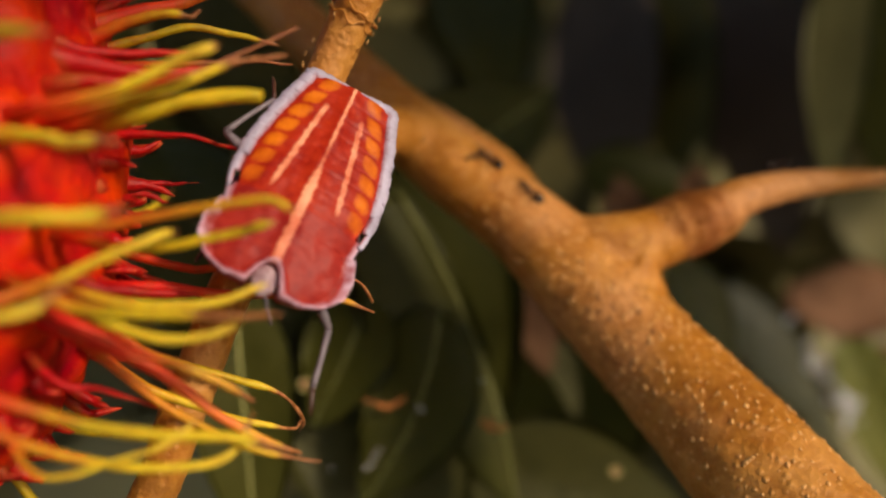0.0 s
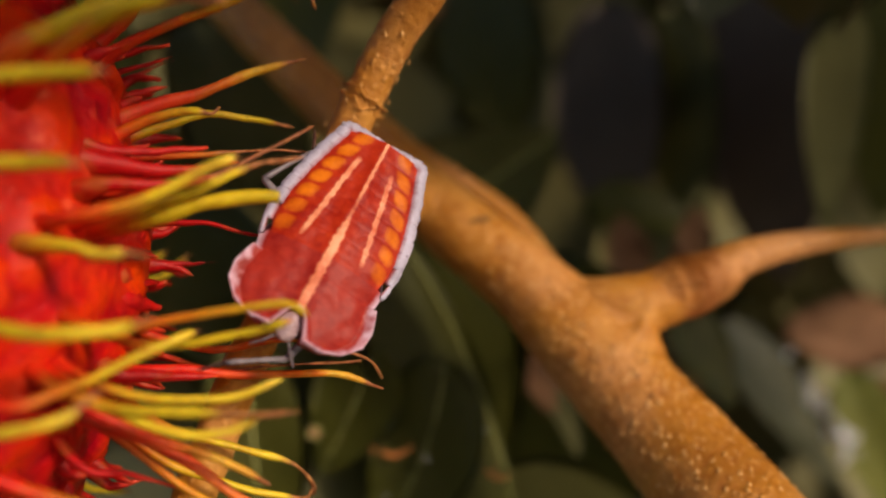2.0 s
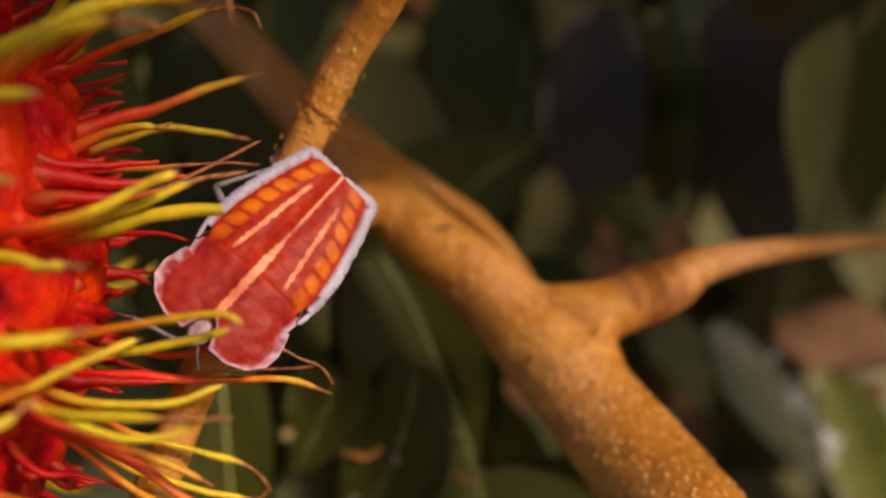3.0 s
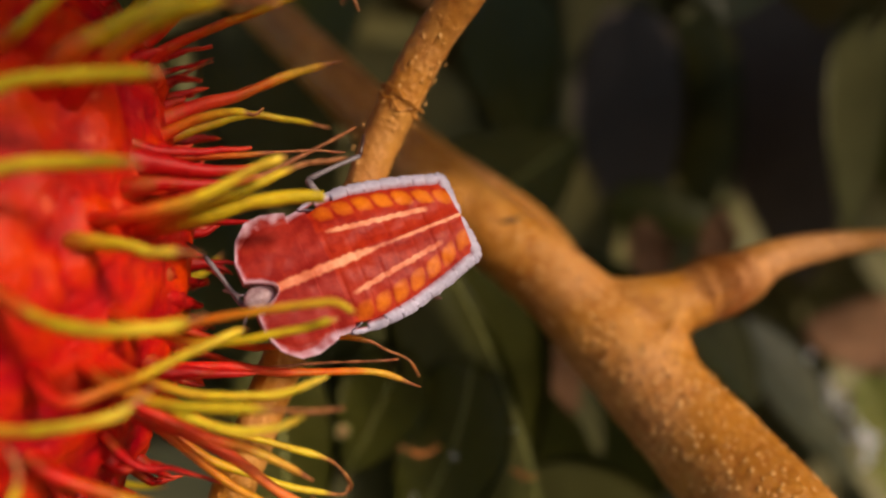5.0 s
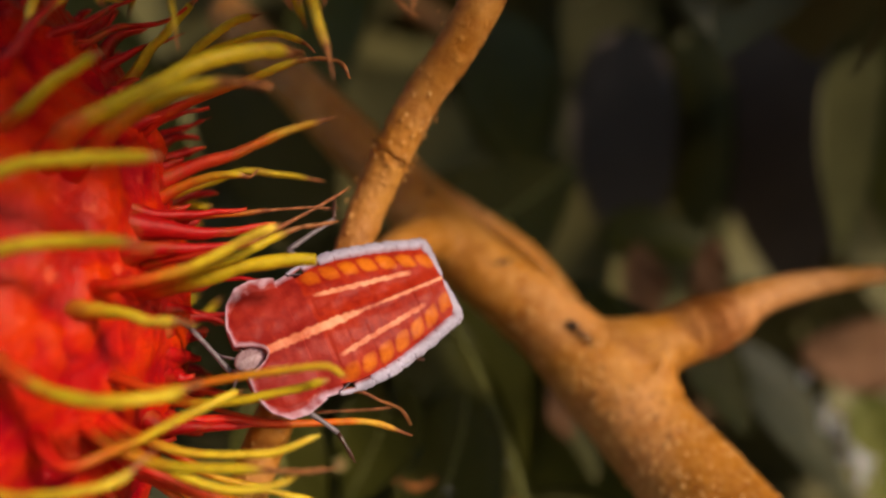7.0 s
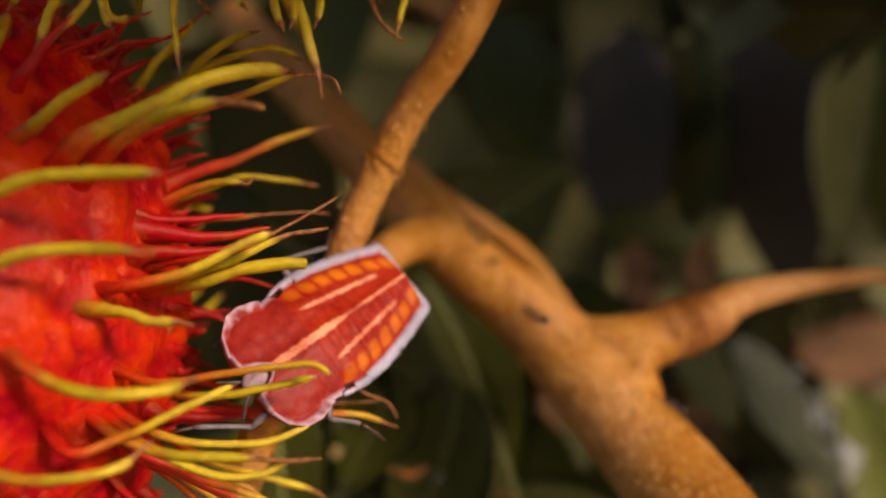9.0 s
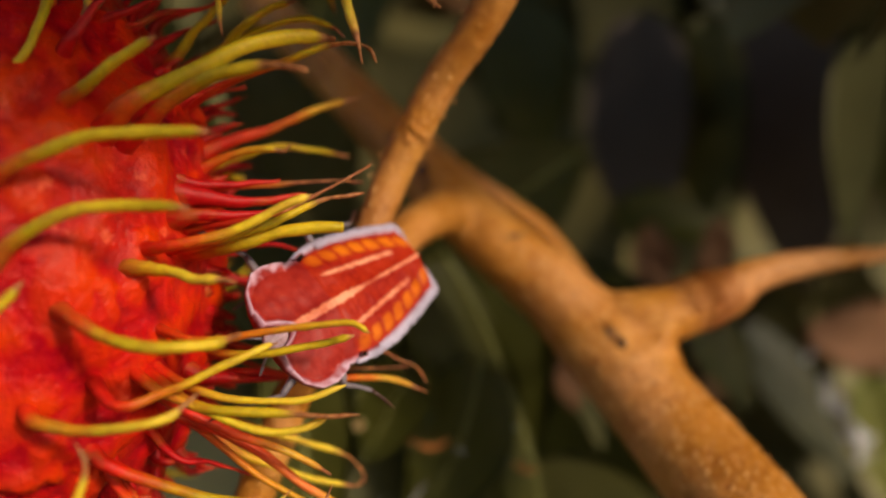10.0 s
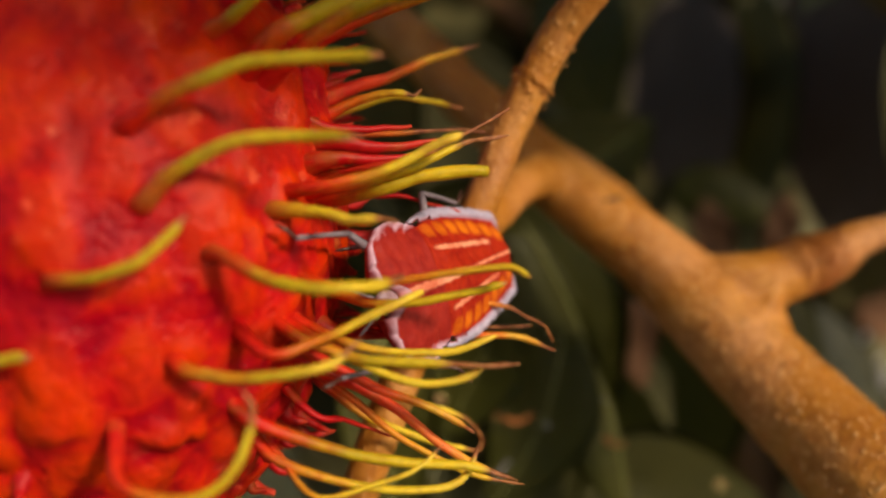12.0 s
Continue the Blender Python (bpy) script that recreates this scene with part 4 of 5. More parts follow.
# the far side of the fruit is as shaggy
for lon, lat in scatter(230):
    n, base = shell_point(FRUIT_SIZE, lon + rng.uniform(-6, 6), max(-88, min(88, lat + rng.uniform(-4, 4))))
    if n.dot(VIEW) > (-0.30 if n.x > -0.5 else 0.1):
        continue
    side = Vector((rng.uniform(-1, 1), rng.uniform(-1, 1), rng.uniform(-1, 1)))
    way = (n + side * 0.35).normalized()
    reach = rng.uniform(9, 13)
    fruit_spine([base, base + way * reach * 0.5 + side, base + (way + Vector((0, 0, 0.25))).normalized() * reach], rng.uniform(0.4, 0.55), rng.choice((SPINE_GOLD, SPINE_OLIVE)), 0.1, 14, 8)

UPPER_SIZE = (19.5, 19.5, 25)
UPPER_AT = (-22, 62, 66)
upper = thing("rambutan_fruit", at(*UPPER_AT), "second red rambutan hanging above with drooping yellow spines", "fruit", "rambutan fruits")
shell(upper, UPPER_SIZE, 4.0)
upper_spine = functools.partial(long_spine, upper, UPPER_SIZE)
upper_spine([(-8.3, -2.0, -30.5), (-8.6, -3.0, -32.7), (-9.3, -4.0, -35.9)], 0.46, SPINE_GOLD, 0.20)
upper_spine([(-5.3, -2.0, -30.3), (-6.7, -3.0, -33.1), (-8.8, -4.0, -35.9)], 0.42, SPINE_GOLD, 0.20)
upper_spine([(-4.9, -2.0, -30.3), (-4.2, -3.0, -32.6), (-2.9, -4.0, -34.6)], 0.50, SPINE_GOLD, 0.05)
upper_spine([(-5.2, -2.0, -30.5), (-3.4, -3.0, -33.2), (-0.8, -4.0, -33.1)], 0.32, SPINE_GOLD, 0.05)
upper_spine([(1.2, -2.0, -30.3), (1.4, -3.0, -33.5), (2.3, -4.0, -37.5)], 0.32, SPINE_GOLD, 0.10)
upper_spine([(2.9, -2.0, -30.3), (4.1, -3.0, -32.4), (4.9, -4.0, -32.9)], 0.36, SPINE_GOLD, 0.30)
upper_spine([(9.1, -2.0, -30.2), (9.7, -3.0, -32.8), (10.6, -4.0, -34.4)], 0.42, SPINE_GOLD, 0.10)
upper_spine([(10.0, -2.0, -30.2), (11.1, -3.0, -32.3), (11.0, -4.0, -34.2)], 0.36, SPINE_GOLD, 0.08)
upper_spine([(10.7, -2.0, -30.2), (12.1, -3.0, -34.4), (13.6, -4.0, -39.6)], 0.55, SPINE_GOLD, 0.14)
upper_spine([(12.8, -2.0, -30.2), (13.1, -3.0, -32.5), (12.8, -4.0, -34.4)], 0.42, SPINE_GOLD, 0.08)
upper_spine([(16.6, -2.0, -30.2), (18.0, -3.0, -33.3), (19.8, -4.0, -35.0)], 0.45, SPINE_GOLD, 0.30)
upper_spine([(19.6, -2.0, -30.2), (19.6, -3.0, -32.7), (19.2, -4.0, -34.9)], 0.36, SPINE_GOLD, 0.10)
upper_spine([(-11.5, -2.0, -30.3), (-11.9, -3.0, -32.2), (-11.8, -4.0, -33.4)], 0.40, SPINE_GOLD, 0.10)
upper_spine([(5.9, -2.0, -30.0), (6.7, -3.0, -31.7), (7.6, -4.0, -32.7)], 0.36, SPINE_GOLD, 0.10)
for lon, lat in scatter(170):
    n, base = shell_point(UPPER_SIZE, lon + rng.uniform(-6, 6), max(-88, min(88, lat + rng.uniform(-5, 5))))
    if lat < -58:
        continue
    side = Vector((rng.uniform(-1, 1), rng.uniform(-1, 1), rng.uniform(-1, 1)))
    way = (n + side * 0.3 + Vector((0, 0, 0.25))).normalized()
    upper_spine([base, base + way * 5 + side, base + way * rng.uniform(10, 14)], rng.uniform(0.4, 0.55), SPINE_OLIVE, 0.1, 12, 7)
stem("fruit_stalk", [(8.8, 72.2, 50, 2.0), (10, 72, 80, 1.9), (-2, 72, 98, 1.8), (-22, 70, 90, 1.8)], 40, 12, 0.2, 1.0)
# ---- the shield bug nymph ----
def pigmented(name, dark, light, pale, relief=0.35):
    """Granular chitin; the plates carry their spots, stripes and powdery rim as pigment fields."""
    m, t, b = material(name, 0.46, 0.16)
    fine = grain(t, 1500, 5)
    mid = grain(t, 420, 4)
    col = mixed(t, 0.45, ramp(t, mid, [(0.38, dark), (0.62, light)]), ramp(t, fine, [(0.35, dark), (0.65, light)]))
    for field, tone, tone_2 in (("spot", (0.50, 0.088, 0.005), (0.68, 0.165, 0.010)), ("stripe", (0.56, 0.12, 0.06), (0.84, 0.34, 0.20)), ("along", pale, tuple(1.45 * c for c in pale))):
        a = t.nodes.new("ShaderNodeAttribute")
        a.attribute_name = field
        # the grain breaks the edge of each mark
        add = t.nodes.new("ShaderNodeMath")
        add.operation, add.inputs[1].default_value = "MULTIPLY_ADD", 1.0
        t.links.new(a.outputs["Fac"], add.inputs[0])
        shift = node(t, "ShaderNodeMapRange")
        rag = 0.3 if field == "along" else 0.4
        shift.inputs["To Min"].default_value, shift.inputs["To Max"].default_value = -rag, rag
        t.links.new(fine, shift.inputs["Value"])
        t.links.new(shift.outputs[0], add.inputs[2])
        much = ramp(t, add.outputs[0], [(0.08, (0.0,)), (1.0, (1.0,))] if field == "spot" else [(0.2, (0.0,)), (0.85, (1.0,))])
        col = mixed(t, much, col, ramp(t, mid, [(0.35, tone), (0.65, tone_2)]))
    t.links.new(col, b.inputs["Base Color"])
    bump(t, b, fine, relief, 0.00015)
    return m


CHITIN = pigmented("red_chitin", (0.22, 0.008, 0.007), (0.36, 0.026, 0.016), (0.50, 0.33, 0.42))
BACK = pigmented("rust_back", (0.24, 0.006, 0.003), (0.43, 0.028, 0.008), (0.60, 0.06, 0.06))
LEG = mottled("grey_leg", (0.075, 0.056, 0.066), (0.25, 0.205, 0.24), 500, 0.5, relief=0.4)
HEAD = mottled("mottled_head", (0.12, 0.04, 0.05), (0.52, 0.38, 0.42), 1000, 0.6, relief=0.6)
DARK = mottled("dark_chitin", (0.030, 0.012, 0.010), (0.10, 0.035, 0.025), 500, 0.3, relief=0.3)

HALF = ((-8.3, 3.9), (-7.4, 4.35), (-5.2, 5.05), (-2.4, 5.7), (0.5, 6.2), (3.0, 6.15), (4.6, 5.8), (5.8, 5.5), (6.8, 5.85), (8.2, 6.2), (9.6, 6.0), (10.8, 4.9), (11.5, 3.3))
PITCH = 1.75


def half_width(y):
    ys, hs = zip(*HALF)
    return float(np.interp(y, ys, hs))


def dome(x, y):
    """The height of the back over the bug's own plane, in mm."""
    h = half_width(y)
    u = min(1.0, abs(x) / h)
    body = 1.55 * (1 - u**2.4) * (0.62 + 0.38 * math.exp(-((y - 3.0) / 5.5) ** 2))
    return body + 0.28 * math.exp(-(x / 0.7) ** 2) + 0.10 * noise.noise(Vector((x, y, 0)) * 0.9)


def marks(x, y):
    """How much orange and how much cream the back carries at a place."""
    a = abs(x)
    row = (3.3 - y) / PITCH
    k = round(row)
    spot = 0.0
    if 0 <= k <= 6:
        cx = float(np.interp(y, (-7.2, -5.5, -3.7, -1.9, 0.0, 1.6, 3.4), (2.0, 2.75, 3.3, 3.75, 4.1, 4.3, 4.4)))
        du = (a - cx) / (0.80 + 0.08 * noise.noise(Vector((k * 1.3, x > 0, 7))))
        # the cells lean outwards towards the tail
        dv = (row - k + 0.10 * (a - cx)) * PITCH / 0.83
        spot = max(0.0, 1.15 - (abs(du) ** 3 + abs(dv) ** 3)) * (0.62 + 0.38 * min(1.0, k / 3.0)) * (0.8 if k == 6 else 1.0)
    mid = float(np.interp(y, (-8.0, -2.0, 0.5, 2.4, 6.0, 10.0), (0.17, 0.20, 0.24, 0.46, 0.50, 0.42)))
    if y > 10.0 or y < -7.9:
        mid = 0.01
    wob = 0.12 * noise.noise(Vector((0, y * 1.7, 2 + (x > 0))))
    bead = 1 + 0.05 * math.sin(y * 5.7) + 0.30 * noise.noise(Vector((3, y * 2.3, x > 0)))
    faint = 1 - 0.55 * math.exp(-((y + 0.4) / 1.5) ** 2)
    stripe = max(0.0, 1.15 - (abs(x + wob * 0.5) / (mid * bead)) ** 2.0) * faint
    if -5.6 < y < 4.2:
        sx = 1.62 + 0.131 * (y + 5.2)
        end = min(1.0, (y + 5.6) / 0.8, (4.2 - y) / 1.6)
        stripe = max(stripe, (1.15 - (abs(a - sx + wob) / (0.29 * bead)) ** 2.0) * end)
    return min(1.0, spot), min(1.0, max(0.0, stripe))


def plate(y0, y1, lift=0.0, notch=0.0, nx=64, ny=56, shrink=0.0, round_end=0.0, ripple=0.0, flare=0.0):
    """A domed plate of the back from y0 to y1, closed below; flare turns its edge up."""
    bm = bmesh.new()
    upper, under = [], []
    rim, spots, stripes = (bm.verts.layers.float.new(n) for n in ("along", "spot", "stripe"))
    for j in range(ny + 1):
        v = j / ny
        a, b = [], []
        for i in range(-nx, nx + 1):
            u = i / nx
            y = y0 + (y1 - y0) * v
            h = half_width(y) - shrink
            y -= notch * max(0.0, 1 - (abs(u) / 0.42) ** 2) * v**2 + round_end * (abs(u) ** 3) * v
            x = u * h
            edge = max(0.0, (abs(u) - 0.82) / 0.18)
            front = max(0.0, (v - 0.86) / 0.14) if notch else 0.0
            z = dome(x * 0.985, y) + lift - ripple * max(0.0, math.cos(2 * math.pi * ((3.3 - y) / PITCH + 0.5))) ** 6
            z += flare * (edge**1.4 + 0.6 * front**2)
            if abs(i) == nx and not flare:
                z = 0.12 + lift
            top = bm.verts.new(Vector((x, y, z)) * MM)
            top[spots], top[stripes] = marks(x, y)
            if notch:
                frayed = 0.12 * noise.noise(Vector((x, y, 3)) * 1.3)
                top[rim] = min(1.0, 0.82 * max(0.0, (abs(u) + frayed - 0.72) / 0.28) ** 1.8 + 0.7 * front**2)
            else:
                top[rim] = 0.30 * edge**2 if shrink > 0.5 else edge**1.5
            a.append(top)
            b.append(bm.verts.new(Vector((x * 0.97, y, -0.75 * (1 - abs(u) ** 2) - 0.15)) * MM))
        upper.append(a)
        under.append(b)
    w = 2 * nx
    for j in range(ny):
        for i in range(w):
            bm.faces.new((upper[j][i], upper[j][i + 1], upper[j + 1][i + 1], upper[j + 1][i]))
            bm.faces.new((under[j][i], under[j + 1][i], under[j + 1][i + 1], under[j][i + 1]))
        bm.faces.new((upper[j][0], upper[j + 1][0], under[j + 1][0], under[j][0]))
        bm.faces.new((upper[j][w], under[j][w], under[j + 1][w], upper[j + 1][w]))
    for i in range(w):
        bm.faces.new((upper[0][i], under[0][i], under[0][i + 1], upper[0][i + 1]))
        bm.faces.new((upper[ny][i], upper[ny][i + 1], under[ny][i + 1], under[ny][i]))
    return bm


def rim_line():
    """Places and outward ways along one side of the abdomen's edge, from the shoulder round the tail corner to the middle."""
    corner = [(half_width(y), y) for y in (5.1, 3.4, 1.6, 0, -1.6, -3.2, -4.8, -6.2, -7.2)] + [(4.25, -7.95), (3.75, -8.40), (2.8, -8.48), (1.4, -8.42), (0.12, -8.30)]
    line = spline(corner, 240)
    out = []
    for k, p in enumerate(line):
        d = line[min(k + 1, 240)] - line[max(k - 1, 0)]
        d /= np.linalg.norm(d)
        out.append((p, np.array((-d[1], d[0]))))
    return out


RIM_LINE = rim_line()


def margin(k0, k1, side, which):
    """One plate of the abdomen's powdery rim, sloping down to its toothed edge."""
    bm = bmesh.new()
    layer = bm.verts.layers.float.new("along")
    n, top, low = 8, [], []
    r = random.Random(which * 2 + (side > 0))
    long = r.uniform(0.85, 1.15)
    for j in range(n + 1):
        v = j / n
        p, way = RIM_LINE[min(240, round(k0 + (k1 - k0) * v))]
        full = math.sin(math.pi * v) ** 0.5 if 0 < v < 1 else 0.0
        w = min(1.0, 0.3 + which / 3)
        tooth = 0.13 * full * long - 0.07 + 0.05 * r.uniform(-1, 1)
        row, row2 = [], []
        inner = 1.12 + 0.14 * full
        for off, z, pale in ((-inner, 0.36, 0.0), (-0.90, 0.58, 0.55), (-0.56, 0.60, 0.95), (-0.22, 0.44, 1.0), (tooth + 0.04, 0.18, 1.0)):
            q = p + way * off * (w if off < 0 else 1.0)
            z = 0.30 + (z - 0.30) * w + 0.04 * r.uniform(-1, 1)
            row.append(bm.verts.new(Vector((side * q[0], q[1], z)) * MM))
            row[-1][layer] = pale * (0.90 + 0.10 * full)
            row2.append(bm.verts.new(Vector((side * q[0], q[1], z - 0.20)) * MM))
        top.append(row)
        low.append(row2)
    for j in range(n):
        for k in range(4):
            bm.faces.new((top[j][k], top[j][k + 1], top[j + 1][k + 1], top[j + 1][k]))
            bm.faces.new((low[j][k], low[j + 1][k], low[j + 1][k + 1], low[j][k + 1]))
        bm.faces.new((top[j][4], low[j][4], low[j + 1][4], top[j + 1][4]))
    for j in (0, n):
        for k in range(4):
            bm.faces.new((top[j][k], low[j][k], low[j][k + 1], top[j][k + 1]))
    bmesh.ops.recalc_face_normals(bm, faces=bm.faces[:])
    return bm


bug = thing("shield_bug", at(-7.5, 71.5, 9.4), "rust-red flat shield bug nymph with orange spots and pale rim", "insect")
RIM = pigmented("powdery_rim", (0.20, 0.05, 0.06), (0.40, 0.10, 0.11), (0.35, 0.31, 0.41), 0.9)
abdomen = part("abdomen", plate(-7.75, 5.0, shrink=0.80, ripple=0.035, nx=80, ny=130), BACK, bug, "rust-red segmented abdomen with orange spots")
thorax = part("thorax", plate(4.5, 6.7, lift=0.05, round_end=-0.9, shrink=0.1), CHITIN, bug, "dull red middle plate with short wing pads")
pronotum = part("pronotum", plate(6.2, 11.5, lift=0.10, notch=2.3, flare=0.7, nx=80, ny=70), CHITIN, bug, "pinkish-red two-lobed front shield")
for side in (-1, 1):
    cuts = np.linspace(0, 240, 15)
    for k in range(14):
        part("rim_plate", margin(cuts[k] - 1.2, cuts[k + 1] + 1.2, side, k), RIM, abdomen, "chalky plate of the powdery rim")
bm = ball(bmesh.new(), (0, 10.7, 0.20), (0.98, 1.30, 0.62), 16, 22)
for v in bm.verts:
    q = v.co / MM
    ridge = 0.16 * math.cos(q.x * 4.2) * max(0.0, q.z - 0.2) + 0.14 * noise.noise(q * 2.6) + 0.07 * noise.noise(q * 7)
    v.co += Vector((0.2 * q.x, 0.1 * (q.y - 10.8), 1.0)).normalized() * ridge * MM
head = part("head", bm, HEAD, bug, "small pale mottled head")
for side in (-1, 1):
    part("eye", ball(bmesh.new(), (side * 0.98, 11.0, 0.10), (0.26, 0.32, 0.28), 6, 10), DARK, head)
    pts = spline([(side * 0.6, 11.7, -0.1), (side * 1.1, 12.3, -0.5), (side * 1.5, 12.6, -1.0), (side * 2.0, 12.9, -1.8)], 12)
    part("antenna", tube(bmesh.new(), pts, [0.11, 0.12, 0.12, 0.09, 0.13, 0.13, 0.13, 0.09, 0.13, 0.14, 0.14, 0.12, 0.06], 7), LEG, head)

LEGS = []


def bug_leg(hip, knee, ankle, toe):
    hip, knee, ankle, toe = (Vector(p) for p in (hip, knee, ankle, toe))
    o = Vector((0, 0, 0))
    femur = part("leg", tube(bmesh.new(), spline([o, (knee - hip) * 0.4 + Vector((0, 0, 0.25)), knee - hip], 8), [0.3, 0.4, 0.46, 0.48, 0.46, 0.42, 0.38, 0.34, 0.28], 8), LEG, bug)
    femur.location = hip * MM
    part("tibia", tube(bmesh.new(), spline([knee - hip, (knee + ankle) / 2 - hip + Vector((0, 0, 0.2)), ankle - hip], 8), [0.26, 0.27, 0.24, 0.22, 0.21, 0.21, 0.22, 0.24, 0.2], 7), LEG, femur)
    part("foot", tube(bmesh.new(), spline([ankle - hip, (ankle + toe) / 2 - hip + Vector((0, 0, 0.15)), toe - hip], 5), [0.18, 0.2, 0.15, 0.19, 0.15, 0.08], 6), DARK, femur, "dark hooked foot")
    LEGS.append((femur, hip))


bug_leg((2.6, 8.2, -0.6), (6.2, 12.0, -0.3), (7.0, 18.0, 0.0), (8.4, 19.2, -0.3))
bug_leg((-2.6, 8.2, -0.6), (-5.6, 11.9, -1.2), (-5.5, 16.8, -1.0), (-5.9, 18.7, -1.3))
bug_leg((3.2, 5.0, -0.7), (4.8, 6.4, -1.4), (5.0, 9.0, -3.2), (5.2, 10.2, -4.0))
bug_leg((-3.2, 5.0, -0.7), (-6.4, 7.2, -1.0), (-8.6, 5.2, -1.2), (-11.4, 4.3, -1.6))
bug_leg((3.2, 2.2, -0.7), (8.0, 2.2, -0.4), (7.6, -3.0, -0.5), (9.2, -4.6, -0.8))
bug_leg((-3.2, 2.2, -0.7), (-5.0, 0.8, -1.4), (-5.2, -3.0, -2.4), (-5.8, -4.4, -3.0))
# how far each leg is swung about its hip, in degrees, at its times
SWINGS = [
    [(0, -140), (9.0, -140), (9.5, -100), (10.0, -45), (10.4, -10), (11.2, -2), (12, 0)],
    [(0, 8), (1, 10), (1.8, -40), (2.4, -75), (6, -75), (7, -70), (8.5, -45), (9.5, -24), (10.2, -12), (11, 0), (11.5, 4), (12, -8)],
    [(0, 0), (2, 8), (4, -6), (6, 5), (8, -5), (10, 6), (12, 0)],
    [(0, 118), (6.2, 112), (6.5, 66), (6.75, 25), (7, -10), (7.5, -1), (8.5, 4), (10, 9), (10.5, 14), (11, 30), (12, 26)],
    [(0, -20), (3, -23), (3.5, -16), (5.5, 14), (7, 18), (7.5, 11), (9.5, -12), (12, -16)],
    [(0, 0), (2, 6), (4, -5), (6, 5), (8, -6), (10, 4), (12, 0)],
]


def bug_pose(x, y, z, heading, tilt, roll):
    """heading: the way of the head in the upright plane across the view; tilt: how far the head turns towards the open side; roll: about its length."""
    h, k, r = radians(heading), radians(tilt), radians(roll)
    flat, out = Vector((math.cos(h), 0, math.sin(h))), Vector((0, -1, 0))
    ahead, back = flat * math.cos(k) + out * math.sin(k), out * math.cos(k) - flat * math.sin(k)
    back = back * math.cos(r) - ahead.cross(back) * math.sin(r)
    m = Matrix((ahead.cross(back), ahead, back)).transposed().to_4x4()
    return Matrix.Translation(at(x, y, z)) @ m


BUG_ROWS = [
    (0, -7.8, 71.7, 8.9, -110.7, 27.2, 14.0),
    (0.5, -6.7, 71.6, 10.4, -115.1, 30.4, 12.7),
    (1, -6.9, 71.6, 11.9, -121.4, 30.7, 11.4),
    (1.5, -6.6, 71.6, 11.6, -120.8, 28.2, 11.6),
    (2, -6.4, 71.6, 11.9, -115.2, 26.8, 10.9),
    (2.5, -7.5, 71.5, 10.8, -118.5, 24.1, 9.6),
    (3, -7.4, 72.0, 11.0, -128.5, 24.2, 8.5),
    (3.5, -6.0, 71.9, 10.8, -137.2, 23.6, 4.0),
    (5.5, -8.6, 71.3, 9.1, -170.9, 21.2, -7.8),
    (6, -10.0, 71.8, 9.4, -184.8, 21.9, -8.6),
    (6.5, -9.1, 71.2, 9.4, -174.1, 22.1, -10.5),
    (7, -7.7, 71.5, 8.6, -157.6, 24.7, -8.9),
    (7.5, -9.6, 71.6, 7.8, -167.5, 26.8, -7.3),
    (9.5, -8.3, 71.6, 8.0, -139.2, 41.8, -4.1),
    (10, -10.1, 71.4, 7.4, -147.9, 45.5, -4.1),
    (10.5, -10.5, 71.4, 7.3, -149.5, 50.8, -1.2),
    (11, -11.8, 71.2, 5.1, -151.3, 51.9, 1.3),
    (11.5, -12.3, 71.3, 4.5, -157.6, 53.5, 2.7),
    (12, -13.1, 71.3, 4.7, -158.9, 55.0, 3.1),
]

# ---- ants on the stems ----
ANT = mottled("black_ant", (0.006, 0.004, 0.004), (0.025, 0.012, 0.009), 900, 0.22, relief=0.2)
ANT_RED = mottled("brown_ant", (0.04, 0.015, 0.010), (0.09, 0.03, 0.02), 900, 0.3, relief=0.2)


def build_ant():
    ant = thing("ant", at(0, 90, 0), "small dark glossy ant walking on the bark", "insect", "ants on the stems")
    part("thorax", ball(bmesh.new(), (0, 0.2, 0.55), (0.26, 0.62, 0.28), 6, 10), ANT_RED, ant)
    part("head", ball(bmesh.new(), (0, 1.2, 0.6), (0.36, 0.42, 0.30), 6, 10), ANT, ant)
    part("waist", ball(bmesh.new(), (0, -0.55, 0.55), (0.13, 0.2, 0.22), 5, 8), ANT_RED, ant)
    part("gaster", ball(bmesh.new(), (0, -1.35, 0.62), (0.52, 0.75, 0.48), 8, 12), ANT, ant, "glossy round gaster")
    for side in (-1, 1):
        for y0, y1 in ((0.5, 1.1), (0.15, 0.05), (-0.2, -1.1)):
            pts = spline([(side * 0.15, y0, 0.45), (side * 0.75, (y0 + y1) / 2, 0.85), (side * 1.25, y1, 0.0)], 6)
            part("leg", tube(bmesh.new(), pts, [0.07, 0.08, 0.07, 0.06, 0.05, 0.05, 0.04], 5), ANT, ant)
        pts = spline([(side * 0.15, 1.5, 0.7), (side * 0.5, 1.95, 1.0), (side * 0.55, 2.5, 0.6)], 5)
        part("antenna", tube(bmesh.new(), pts, [0.05, 0.05, 0.05, 0.04, 0.04, 0.03], 5), ANT, ant)
    return ant


